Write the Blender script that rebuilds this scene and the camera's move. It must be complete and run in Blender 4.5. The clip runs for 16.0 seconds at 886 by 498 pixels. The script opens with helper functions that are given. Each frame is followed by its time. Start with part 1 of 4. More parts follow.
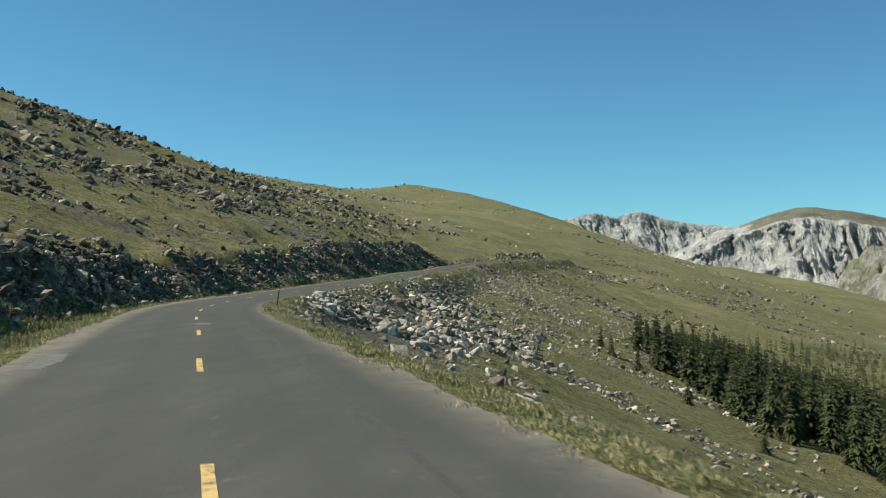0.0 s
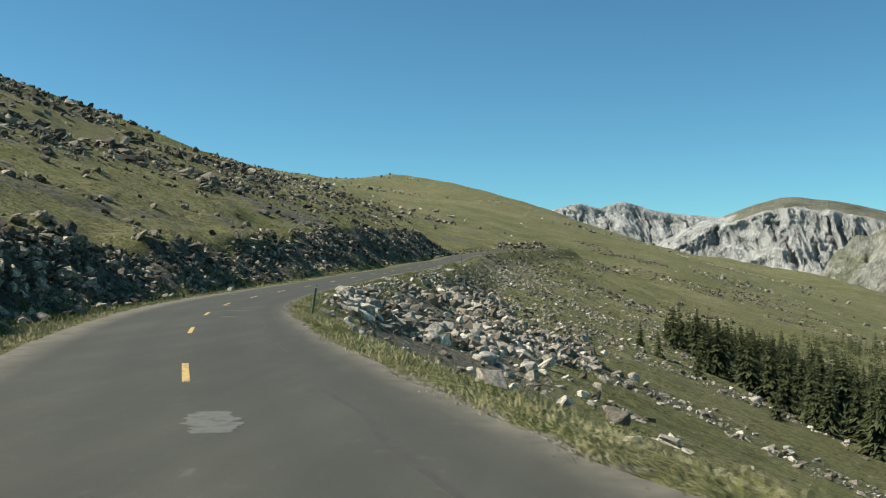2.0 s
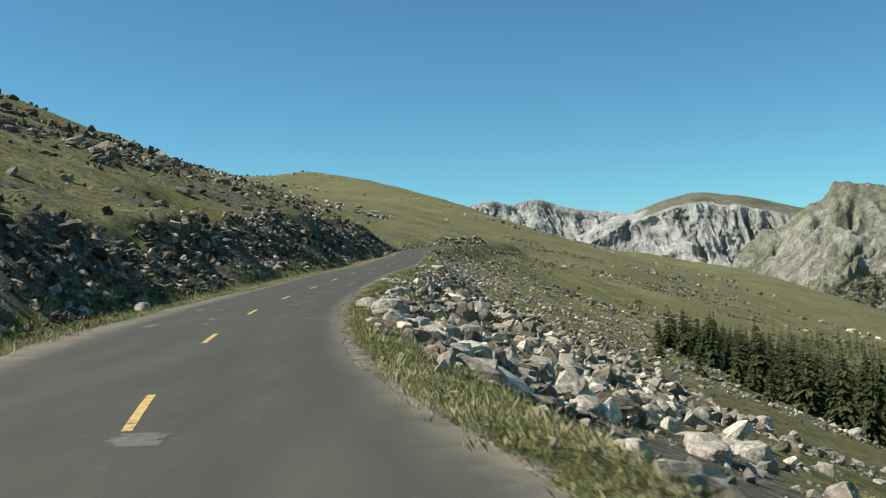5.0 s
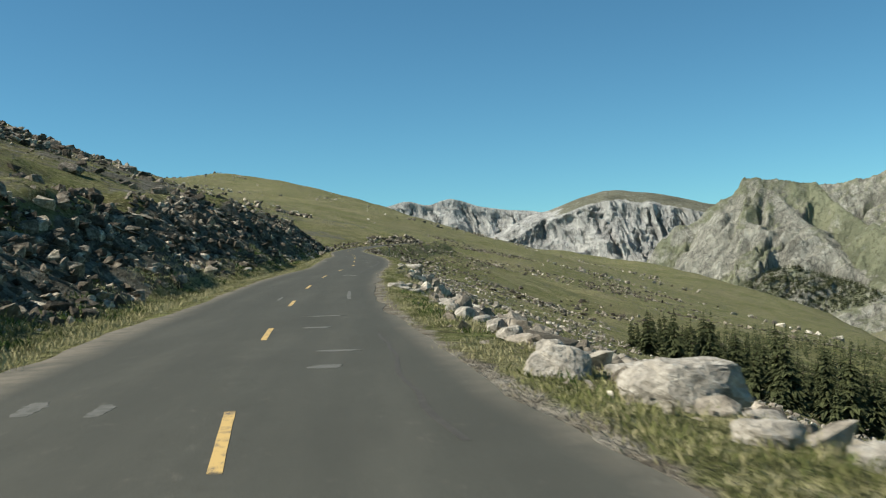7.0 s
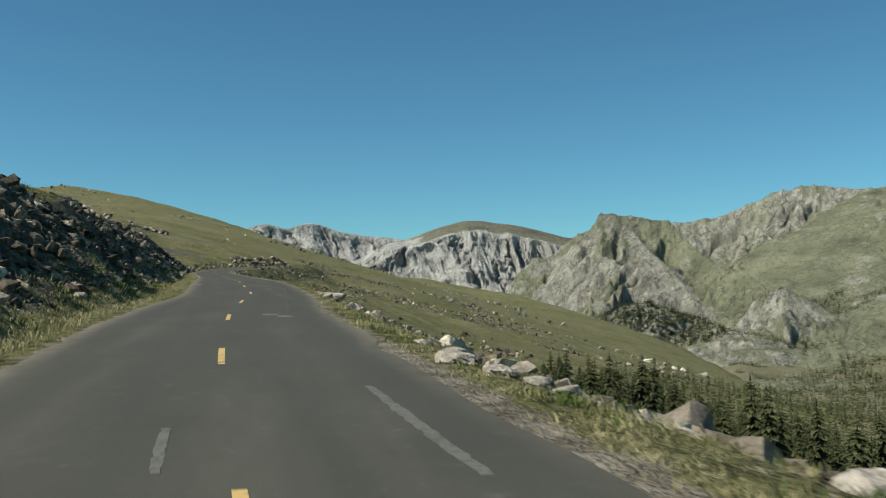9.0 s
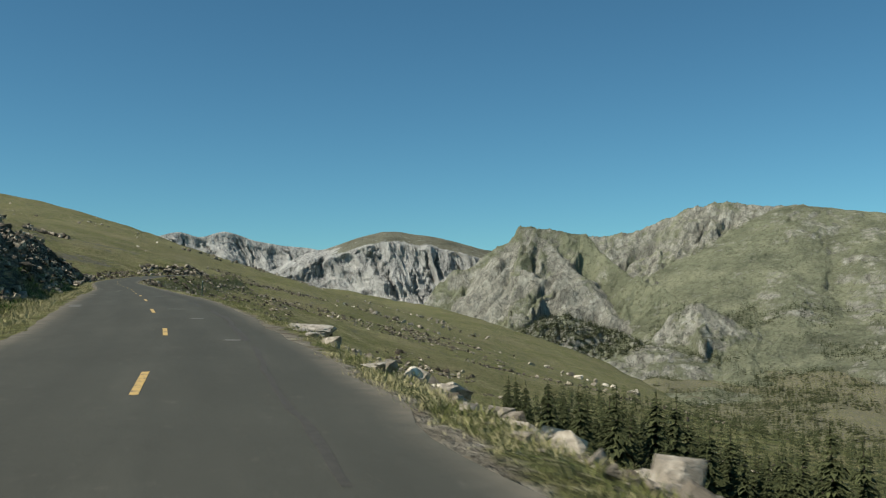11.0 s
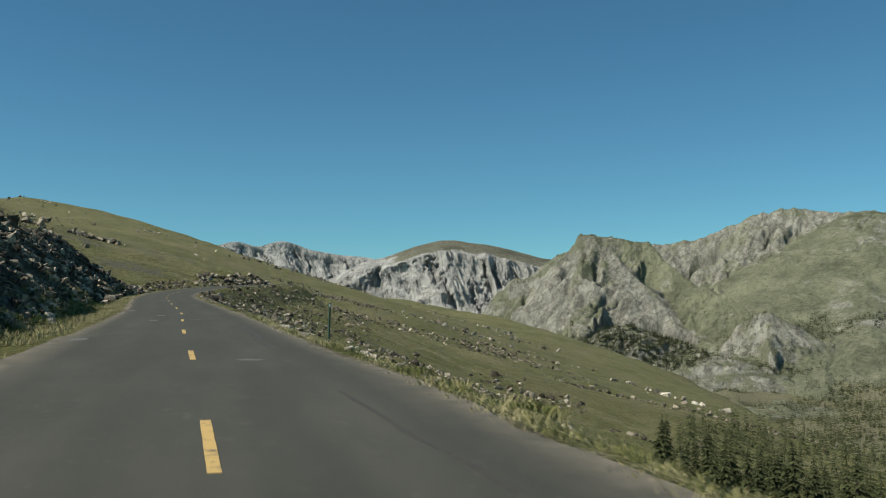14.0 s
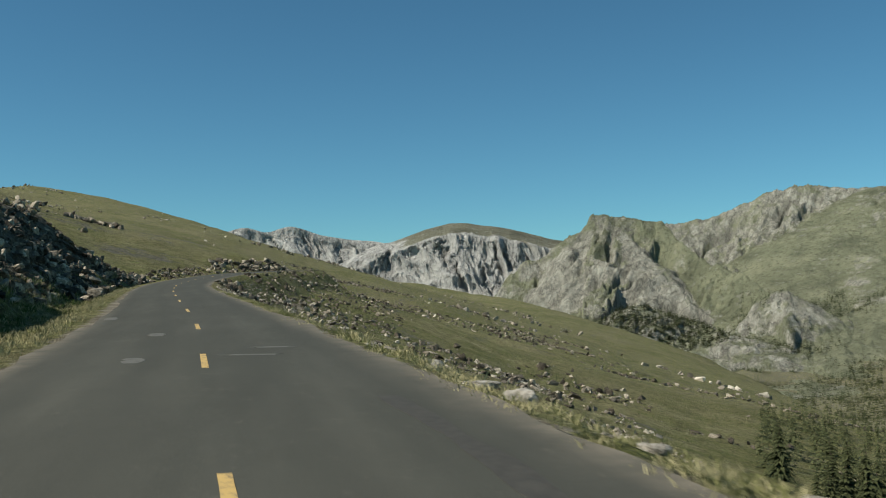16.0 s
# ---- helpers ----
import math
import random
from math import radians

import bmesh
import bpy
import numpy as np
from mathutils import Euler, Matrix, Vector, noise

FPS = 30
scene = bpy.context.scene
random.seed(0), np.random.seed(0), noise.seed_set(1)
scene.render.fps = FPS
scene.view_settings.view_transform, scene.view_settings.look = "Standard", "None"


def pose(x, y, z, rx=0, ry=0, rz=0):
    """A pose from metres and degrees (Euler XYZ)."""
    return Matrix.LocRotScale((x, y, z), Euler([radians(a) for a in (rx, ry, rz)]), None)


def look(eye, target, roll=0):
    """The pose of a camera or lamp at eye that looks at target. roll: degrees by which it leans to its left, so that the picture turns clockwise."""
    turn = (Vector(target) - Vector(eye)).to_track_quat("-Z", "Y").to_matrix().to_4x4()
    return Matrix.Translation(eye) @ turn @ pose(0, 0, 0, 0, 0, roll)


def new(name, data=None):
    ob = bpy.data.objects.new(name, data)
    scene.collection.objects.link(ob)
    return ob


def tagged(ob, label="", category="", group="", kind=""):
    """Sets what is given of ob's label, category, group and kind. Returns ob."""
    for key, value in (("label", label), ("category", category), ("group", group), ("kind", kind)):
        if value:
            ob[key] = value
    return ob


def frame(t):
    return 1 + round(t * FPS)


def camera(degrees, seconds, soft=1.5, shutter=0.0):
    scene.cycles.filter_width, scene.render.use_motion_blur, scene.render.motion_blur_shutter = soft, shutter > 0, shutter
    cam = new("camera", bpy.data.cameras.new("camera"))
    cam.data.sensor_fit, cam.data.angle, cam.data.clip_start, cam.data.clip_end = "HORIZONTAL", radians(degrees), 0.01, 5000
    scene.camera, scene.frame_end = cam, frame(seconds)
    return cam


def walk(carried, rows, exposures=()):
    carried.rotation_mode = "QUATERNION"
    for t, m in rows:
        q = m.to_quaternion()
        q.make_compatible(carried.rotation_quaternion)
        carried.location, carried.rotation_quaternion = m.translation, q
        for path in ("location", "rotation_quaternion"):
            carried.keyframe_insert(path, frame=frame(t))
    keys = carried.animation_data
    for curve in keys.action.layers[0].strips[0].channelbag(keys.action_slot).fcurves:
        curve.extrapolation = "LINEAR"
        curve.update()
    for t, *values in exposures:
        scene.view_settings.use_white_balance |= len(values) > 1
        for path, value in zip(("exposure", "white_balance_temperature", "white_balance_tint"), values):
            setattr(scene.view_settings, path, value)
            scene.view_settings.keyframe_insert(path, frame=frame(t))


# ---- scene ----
cam = camera(47.86, 16.0, soft=1.1, shutter=0.2)

# seconds, x, y, z, yaw, pitch, roll of the car's windscreen camera
PATH = [
    (0, -0.000, -0.000, 0.000, 8.406, 2.005, 0.049),
    (0.5, -2.580, 6.194, 0.032, 8.305, 1.964, 0.055),
    (1, -5.261, 12.529, 0.089, 7.997, 1.774, -0.108),
    (1.5, -7.756, 18.616, 0.083, 7.649, 1.617, 0.066),
    (2, -10.359, 24.990, 0.084, 7.390, 1.503, -0.148),
    (2.5, -12.810, 31.242, 0.079, 7.086, 1.448, -0.369),
    (3, -15.390, 37.645, 0.092, 6.711, 1.444, -0.976),
    (3.5, -17.695, 43.762, 0.086, 6.214, 1.403, -0.198),
    (4, -20.043, 50.393, 0.142, 5.188, 1.591, -0.120),
    (4.2, -20.899, 52.987, 0.150, 4.742, 1.599, -0.240),
    (4.5, -22.158, 56.858, 0.158, 3.869, 1.546, -0.494),
    (5, -24.081, 63.325, 0.159, 2.273, 1.392, -1.129),
    (5.5, -25.904, 69.816, 0.154, 1.204, 1.322, -1.827),
    (6, -27.636, 76.348, 0.152, 0.462, 1.274, -2.320),
    (6.3, -28.649, 80.300, 0.161, -0.139, 1.229, -2.435),
    (6.5, -29.279, 82.965, 0.183, -0.644, 1.220, -2.448),
    (7, -30.754, 89.832, 0.296, -2.610, 1.314, -2.224),
    (7.5, -31.930, 96.679, 0.445, -4.880, 1.723, -2.296),
    (8, -32.898, 103.355, 0.543, -7.106, 2.042, -1.750),
    (8.5, -33.706, 110.295, 0.711, -9.125, 2.345, -0.944),
    (9, -34.268, 117.172, 0.859, -10.780, 2.655, -0.613),
    (9.5, -34.704, 123.903, 1.062, -12.087, 2.970, -0.900),
    (9.7, -34.846, 126.554, 1.142, -12.601, 3.095, -0.912),
    (10, -34.873, 130.657, 1.268, -13.651, 3.219, -0.859),
    (10.5, -34.665, 137.662, 1.493, -15.349, 3.278, -0.549),
    (11, -34.428, 144.725, 1.735, -15.575, 3.282, -0.108),
    (11.5, -34.270, 151.791, 1.969, -14.743, 3.374, 0.247),
    (11.8, -34.236, 155.997, 2.111, -14.366, 3.499, 0.343),
    (12, -34.234, 158.790, 2.206, -14.261, 3.582, 0.364),
    (12.5, -34.406, 165.769, 2.441, -13.964, 3.738, 0.498),
    (13, -34.750, 172.761, 2.731, -13.435, 3.714, -0.291),
    (13.5, -34.953, 179.521, 2.982, -12.910, 3.610, -0.439),
    (14, -35.203, 186.150, 3.217, -12.451, 3.803, -0.095),
    (14.5, -35.483, 192.803, 3.466, -12.172, 3.784, -0.343),
    (15, -35.772, 199.646, 3.685, -12.045, 3.550, -0.277),
    (15.5, -36.101, 206.624, 3.887, -12.030, 3.235, -0.693),
    (16, -36.423, 213.569, 4.042, -11.971, 2.846, -1.001),
]


def aimed(x, y, z, yaw, pitch, roll):
    way = Euler((radians(pitch), 0, radians(yaw))).to_matrix() @ Vector((0, 1, 0))
    eye = Vector((x, y, z))
    return look(eye, eye + way, roll)


walk(cam, [(t, aimed(*p)) for t, *p in PATH],
     exposures=[(0, 0.62), (3.5, 0.65), (7, 0.54), (8, 0.42), (9.5, 0.27), (12.5, 0.19), (16, 0.19)])


# ---------------------------------------------------------------- sky and sun
SUN_TO = Vector((-0.735, -0.07, 0.675)).normalized()
sun_data = bpy.data.lights.new("sun", "SUN")
sun_data.energy, sun_data.angle, sun_data.color = 5.0, radians(0.53), (1.0, 0.95, 0.86)
sun = new("sun", sun_data)
sun.matrix_world = look((0, 0, 300), Vector((0, 0, 300)) - SUN_TO)

world = bpy.data.worlds.new("world")
scene.world = world
world.use_nodes = True
wn, wl = world.node_tree.nodes, world.node_tree.links
sky = wn.new("ShaderNodeTexSky")
sky.sky_type, sky.sun_disc = "NISHITA", False
sky.sun_elevation = math.asin(SUN_TO.z)
sky.sun_rotation = math.atan2(SUN_TO.x, SUN_TO.y)
sky.altitude, sky.air_density, sky.dust_density, sky.ozone_density = 2600, 1.0, 0.6, 1.4
wn["Background"].inputs["Strength"].default_value = 0.070
air = wn.new("ShaderNodeMix")
air.data_type, air.blend_type = "RGBA", "MULTIPLY"
air.inputs[0].default_value = 1.0
air.inputs[7].default_value = (0.56, 1.04, 1.07, 1.0)
wl.new(sky.outputs["Color"], air.inputs[6])
wl.new(air.outputs[2], wn["Background"].inputs["Color"])


# ---------------------------------------------------------------- materials
class Mat:
    """A node material under construction."""

    def __init__(self, name, rough=0.9, spec=0.25):
        self.m = bpy.data.materials.new(name)
        self.m.use_nodes = True
        self.t = self.m.node_tree
        self.p = self.t.nodes["Principled BSDF"]
        self.p.inputs["Roughness"].default_value = rough
        self.p.inputs["Specular IOR Level"].default_value = spec

    def node(self, kind, **values):
        n = self.t.nodes.new(kind)
        for k, v in values.items():
            n.inputs[k.replace("_", " ")].default_value = v
        return n

    def link(self, a, b):
        self.t.links.new(a, b)

    def place(self, kind="Object"):
        if "Texture Coordinate" not in self.t.nodes:
            self.t.nodes.new("ShaderNodeTexCoord")
        return self.t.nodes["Texture Coordinate"].outputs[kind]

    def world_place(self):
        if "Geometry" not in self.t.nodes:
            self.t.nodes.new("ShaderNodeNewGeometry")
        return self.t.nodes["Geometry"].outputs["Position"]

    def noise(self, scale, detail=4.0, rough=0.55, at=None, stretch=None):
        n = self.node("ShaderNodeTexNoise", Scale=scale, Detail=detail, Roughness=rough)
        at = at or self.world_place()
        if stretch:
            mp = self.node("ShaderNodeMapping")
            mp.inputs["Scale"].default_value = stretch
            self.link(at, mp.inputs["Vector"])
            at = mp.outputs["Vector"]
        self.link(at, n.inputs["Vector"])
        return n.outputs["Fac"]

    def ramp(self, fac, stops):
        n = self.t.nodes.new("ShaderNodeValToRGB")
        e = n.color_ramp.elements
        while len(e) < len(stops):
            e.new(0.5)
        for el, (pos, col) in zip(e, stops):
            el.position, el.color = pos, (*col, 1.0) if len(col) == 3 else col
        self.link(fac, n.inputs["Fac"])
        return n.outputs["Color"]

    def mix(self, fac, a, b, mode="MIX"):
        n = self.t.nodes.new("ShaderNodeMix")
        n.data_type, n.blend_type = "RGBA", mode
        for sock, v in ((n.inputs[0], fac), (n.inputs[6], a), (n.inputs[7], b)):
            if hasattr(v, "is_output"):
                self.link(v, sock)
            else:
                sock.default_value = v if isinstance(v, float) else (*v, 1.0)
        return n.outputs[2]

    def math(self, op, a, b=0.0, clamp=False):
        n = self.t.nodes.new("ShaderNodeMath")
        n.operation, n.use_clamp = op, clamp
        for sock, v in ((n.inputs[0], a), (n.inputs[1], b)):
            if hasattr(v, "is_output"):
                self.link(v, sock)
            else:
                sock.default_value = v
        return n.outputs[0]

    def attribute(self, name):
        n = self.t.nodes.new("ShaderNodeAttribute")
        n.attribute_name = name
        return n.outputs["Fac"]

    def island(self):
        if "Geometry" not in self.t.nodes:
            self.t.nodes.new("ShaderNodeNewGeometry")
        return self.t.nodes["Geometry"].outputs["Random Per Island"]

    def colour(self, sock):
        if hasattr(sock, "is_output"):
            self.link(sock, self.p.inputs["Base Color"])
        else:
            self.p.inputs["Base Color"].default_value = (*sock, 1.0)
        return self

    def bump(self, height, strength=0.5, distance=0.05):
        n = self.node("ShaderNodeBump", Strength=strength, Distance=distance)
        self.link(height, n.inputs["Height"])
        self.link(n.outputs["Normal"], self.p.inputs["Normal"])
        return self


def ground_material():
    m = Mat("alpine_meadow", 0.95, 0.1)
    big, mid, small = m.noise(0.012, 5), m.noise(0.11, 6, 0.62), m.noise(1.5, 7, 0.72)
    grass = m.ramp(mid, [(0.28, (0.085, 0.098, 0.030)), (0.44, (0.155, 0.165, 0.055)), (0.56, (0.225, 0.218, 0.095)), (0.72, (0.36, 0.325, 0.185))])
    grass = m.mix(m.ramp(big, [(0.40, (0, 0, 0)), (0.62, (0.75, 0.75, 0.75))]), grass, (0.180, 0.168, 0.075))
    broad = m.noise(0.021, 6, 0.6)
    grass = m.mix(m.ramp(broad, [(0.36, (0.65, 0.65, 0.65)), (0.48, (0, 0, 0))]), grass, (0.112, 0.122, 0.036))
    grass = m.mix(m.ramp(broad, [(0.53, (0, 0, 0)), (0.66, (0.75, 0.75, 0.75))]), grass, (0.275, 0.242, 0.128))
    mats = m.noise(0.42, 7, 0.74)
    grass = m.mix(m.ramp(mats, [(0.50, (0, 0, 0)), (0.60, (0.72, 0.72, 0.72))]), grass, (0.098, 0.086, 0.038))
    grass = m.mix(m.ramp(mats, [(0.34, (0.7, 0.7, 0.7)), (0.44, (0, 0, 0))]), grass, (0.150, 0.190, 0.050))
    grass = m.mix(m.ramp(small, [(0.48, (0, 0, 0)), (0.60, (0.85, 0.85, 0.85))]), grass, (0.052, 0.054, 0.018))
    grass = m.mix(m.ramp(m.noise(3.7, 6, 0.7), [(0.54, (0, 0, 0)), (0.66, (0.8, 0.8, 0.8))]), grass, (0.38, 0.345, 0.20))
    soil = m.ramp(m.noise(1.3, 6, 0.7), [(0.3, (0.085, 0.070, 0.050)), (0.46, (0.21, 0.185, 0.135)), (0.66, (0.36, 0.33, 0.26))])
    bare = m.ramp(m.noise(1.6, 7, 0.74), [(0.3, (0.040, 0.037, 0.027)), (0.47, (0.110, 0.102, 0.074)), (0.60, (0.215, 0.205, 0.160)), (0.72, (0.42, 0.40, 0.34))])
    edge = m.math("ADD", m.attribute("gravel"), m.math("MULTIPLY", m.math("SUBTRACT", m.noise(1.1, 4), 0.5), 1.1))
    c = m.mix(m.ramp(edge, [(0.42, (0, 0, 0)), (0.62, (1, 1, 1))]), grass, soil)
    scree = m.math("ADD", m.attribute("bare"), m.math("MULTIPLY", m.math("SUBTRACT", m.noise(0.35, 5, 0.6), 0.5), 1.3))
    c = m.mix(m.ramp(scree, [(0.45, (0, 0, 0)), (0.6, (1, 1, 1))]), c, bare)
    return m.colour(c).bump(m.math("ADD", m.math("ADD", small, mats), m.noise(9.0, 3, 0.7)), 1.0, 0.30).m


def rock_material(name, dark, mid, light, island=True, shade_tone=1.0, single=False):
    m = Mat(name, 0.88, 0.25)
    grain = m.noise(5.0, 6, 0.7)
    c = m.ramp(grain, [(0.28, dark), (0.5, mid), (0.72, light)])
    if island:
        pick = m.t.nodes.new("ShaderNodeObjectInfo").outputs["Random"] if single else m.island()
        # values under 1 deepen the lower tones, putting shade into the stones' colour
        tone = m.ramp(pick, [(0.0, (0.30 * shade_tone, 0.28 * shade_tone, 0.25 * shade_tone)), (0.45, (0.68 * shade_tone, 0.65 * shade_tone, 0.61 * shade_tone)), (0.82, (1.05, 1.03, 1.0)), (1.0, (1.8, 1.78, 1.72))])
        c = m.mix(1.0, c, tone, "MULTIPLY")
    lichen = m.ramp(m.noise(1.7, 4, 0.6), [(0.58, (0, 0, 0)), (0.7, (0.55, 0.55, 0.55))])
    c = m.mix(lichen, c, (0.10, 0.095, 0.07))
    return m.colour(c).bump(m.math("ADD", grain, m.noise(22.0, 3, 0.6)), 0.8, 0.05).m


def asphalt_material():
    m = Mat("worn_asphalt", 0.88, 0.2)
    fine, blot, streak = m.noise(60.0, 3, 0.8), m.noise(0.35, 5, 0.6), m.noise(0.9, 4, 0.6, stretch=(1.0, 0.12, 1.0))
    c = m.ramp(fine, [(0.3, (0.044, 0.045, 0.034)), (0.5, (0.065, 0.066, 0.052)), (0.75, (0.099, 0.099, 0.077))])
    c = m.mix(m.ramp(blot, [(0.35, (0, 0, 0)), (0.7, (0.45, 0.45, 0.45))]), c, (0.045, 0.045, 0.035))
    c = m.mix(m.ramp(streak, [(0.45, (0, 0, 0)), (0.75, (0.5, 0.5, 0.5))]), c, (0.103, 0.101, 0.079))
    fleck = m.noise(4.0, 7, 0.8, stretch=(1.0, 0.6, 1.0))
    c = m.mix(m.ramp(fleck, [(0.58, (0, 0, 0)), (0.70, (0.55, 0.55, 0.55))]), c, (0.150, 0.140, 0.110))
    c = m.mix(m.ramp(fleck, [(0.30, (0.5, 0.5, 0.5)), (0.42, (0, 0, 0))]), c, (0.045, 0.042, 0.032))
    worn = m.math("MULTIPLY", m.attribute("track"), 0.5)
    c = m.mix(worn, c, (0.051, 0.052, 0.041))
    c = m.mix(m.math("MULTIPLY", m.attribute("dust"), m.ramp(m.noise(1.6, 4, 0.7), [(0.3, (0.2, 0.2, 0.2)), (0.65, (1, 1, 1))])), c, (0.20, 0.175, 0.13))
    return m.colour(c).bump(m.math("ADD", fine, m.noise(6.0, 3)), 0.35, 0.01).m


def paint_material(name, colour, base, worn):
    m = Mat(name, 0.75, 0.3)
    wear = m.ramp(m.noise(7.0, 5, 0.75), [(worn, (1, 1, 1)), (worn + 0.14, (0, 0, 0))])
    return m.colour(m.mix(wear, base, colour)).bump(m.noise(50.0, 2), 0.3, 0.005).m


def plain(name, colour, rough=0.6, metal=0.0, scale=8.0):
    m = Mat(name, rough, 0.4)
    m.p.inputs["Metallic"].default_value = metal
    c = m.ramp(m.noise(scale, 4), [(0.3, tuple(v * 0.75 for v in colour)), (0.7, tuple(min(1, v * 1.2) for v in colour))])
    return m.colour(c).bump(m.noise(scale * 4, 2), 0.2, 0.004).m


def leaf_material(name, dark, light):
    m = Mat(name, 0.85, 0.15)
    c = m.ramp(m.island(), [(0.0, dark), (0.6, tuple((a + b) / 2 for a, b in zip(dark, light))), (1.0, light)])
    c = m.mix(m.ramp(m.noise(0.4, 3), [(0.35, (0, 0, 0)), (0.7, (0.5, 0.5, 0.5))]), c, light)
    return m.colour(c).m


def cliff_material(name, dark, mid, light, grass, green, size=1.0, speck=1.0):
    """Granite with streaks down the fall line, shade coloured into slots, and turf where the slope is gentle; size
    widens the streaks.
    """
    m = Mat(name, 0.92, 0.15)
    streak = m.noise(0.055 / size, 9, 0.68, stretch=(1.0, 1.0, 0.42))
    blot = m.noise(0.007, 6, 0.6)
    c = m.ramp(streak, [(0.36, dark), (0.48, mid), (0.62, light)])
    c = m.mix(m.ramp(blot, [(0.42, (0, 0, 0)), (0.62, (0.6, 0.6, 0.6))]), c, mid)
    # recesses are mixed darker: their shade is put into the colour
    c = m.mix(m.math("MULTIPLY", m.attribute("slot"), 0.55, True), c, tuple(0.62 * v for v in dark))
    vein = m.math("ABSOLUTE", m.math("SUBTRACT", m.noise(0.032 / size, 8, 0.66, stretch=(1.0, 1.0, 0.40)), 0.5))
    c = m.mix(1.0, c, m.ramp(vein, [(0.0, (0.48, 0.48, 0.49)), (0.024, (0.93, 0.93, 0.93)), (0.2, (1.06, 1.06, 1.05))]), "MULTIPLY")
    c = m.mix(1.0, c, m.ramp(m.noise(0.16 / size, 7, 0.80), [(0.32, (1 - 0.5 * speck,) * 3), (0.5, (0.97, 0.97, 0.96)), (0.68, (1 + 0.35 * speck, 1 + 0.34 * speck, 1 + 0.31 * speck))]), "MULTIPLY")
    turf = m.math("ADD", m.attribute("turf"), m.math("MULTIPLY", m.math("SUBTRACT", m.noise(0.016, 11, 0.74), 0.5), 2.2))
    g = m.ramp(m.noise(0.009, 8, 0.62), [(0.32, tuple(0.62 * v for v in grass)), (0.5, grass), (0.68, green)])
    g = m.mix(m.ramp(m.noise(0.09, 8, 0.78), [(0.50, (0, 0, 0)), (0.62, (0.7, 0.7, 0.7))]), g, tuple(0.45 * v for v in grass))
    g = m.mix(m.ramp(m.noise(0.05, 9, 0.8), [(0.56, (0, 0, 0)), (0.66, (0.6, 0.6, 0.6))]), g, mid)
    c = m.mix(m.ramp(turf, [(0.38, (0, 0, 0)), (0.64, (1, 1, 1))]), c, g)
    return m.colour(c).bump(m.math("ADD", streak, m.noise(0.14 / size, 6, 0.75)), 1.0, 11.0 * size).m


GROUND = ground_material()
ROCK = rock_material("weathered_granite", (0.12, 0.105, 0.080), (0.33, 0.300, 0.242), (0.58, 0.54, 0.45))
# dark granite whose lower tones also hold the shade of the cut
ROCK_DARK = rock_material("shaded_dark_granite", (0.056, 0.046, 0.031), (0.215, 0.188, 0.140), (0.54, 0.495, 0.40), shade_tone=0.62)
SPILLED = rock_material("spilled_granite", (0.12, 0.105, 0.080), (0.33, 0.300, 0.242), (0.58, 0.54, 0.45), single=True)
# same shade-deepened granite, toned per object
CUT_STONE = rock_material("shaded_cut_granite", (0.056, 0.046, 0.031), (0.215, 0.188, 0.140), (0.54, 0.495, 0.40), shade_tone=0.62, single=True)
BOULDER = rock_material("pale_granite", (0.115, 0.103, 0.078), (0.335, 0.308, 0.250), (0.60, 0.56, 0.47), False)
ASPHALT = asphalt_material()
YELLOW = paint_material("worn_yellow_paint", (0.54, 0.37, 0.13), (0.11, 0.10, 0.08), 0.50)
PALE = paint_material("pale_scuff", (0.128, 0.126, 0.106), (0.071, 0.071, 0.056), 0.48)
TAR = plain("tar_sealing", (0.050, 0.047, 0.037), 0.85)
POST_GREEN = plain("green_painted_steel", (0.035, 0.07, 0.04), 0.55)
REFLECT = plain("white_reflector", (0.75, 0.75, 0.72), 0.3)
BARK = plain("spruce_bark", (0.085, 0.065, 0.05), 0.95, scale=14.0)
NEEDLE = leaf_material("spruce_needles", (0.034, 0.042, 0.018), (0.086, 0.096, 0.039))
DRY = leaf_material("dry_grass", (0.185, 0.172, 0.075), (0.46, 0.42, 0.235))
FRESH = leaf_material("green_grass", (0.080, 0.098, 0.028), (0.215, 0.215, 0.085))
WEED = leaf_material("green_weeds", (0.030, 0.060, 0.014), (0.085, 0.125, 0.030))
CLIFF_FAR = cliff_material("pale_cliff", (0.37, 0.366, 0.335), (0.52, 0.512, 0.465), (0.68, 0.67, 0.615), (0.205, 0.200, 0.135), (0.25, 0.243, 0.17), 1.6, 0.25)
# rock and turf tones lifted: the brightness of distant haze is in the colour
CLIFF_GREEN = cliff_material("grassy_mountain", (0.185, 0.180, 0.146), (0.365, 0.354, 0.288), (0.56, 0.545, 0.45), (0.228, 0.240, 0.148), (0.318, 0.324, 0.202), 1.2, 0.45)


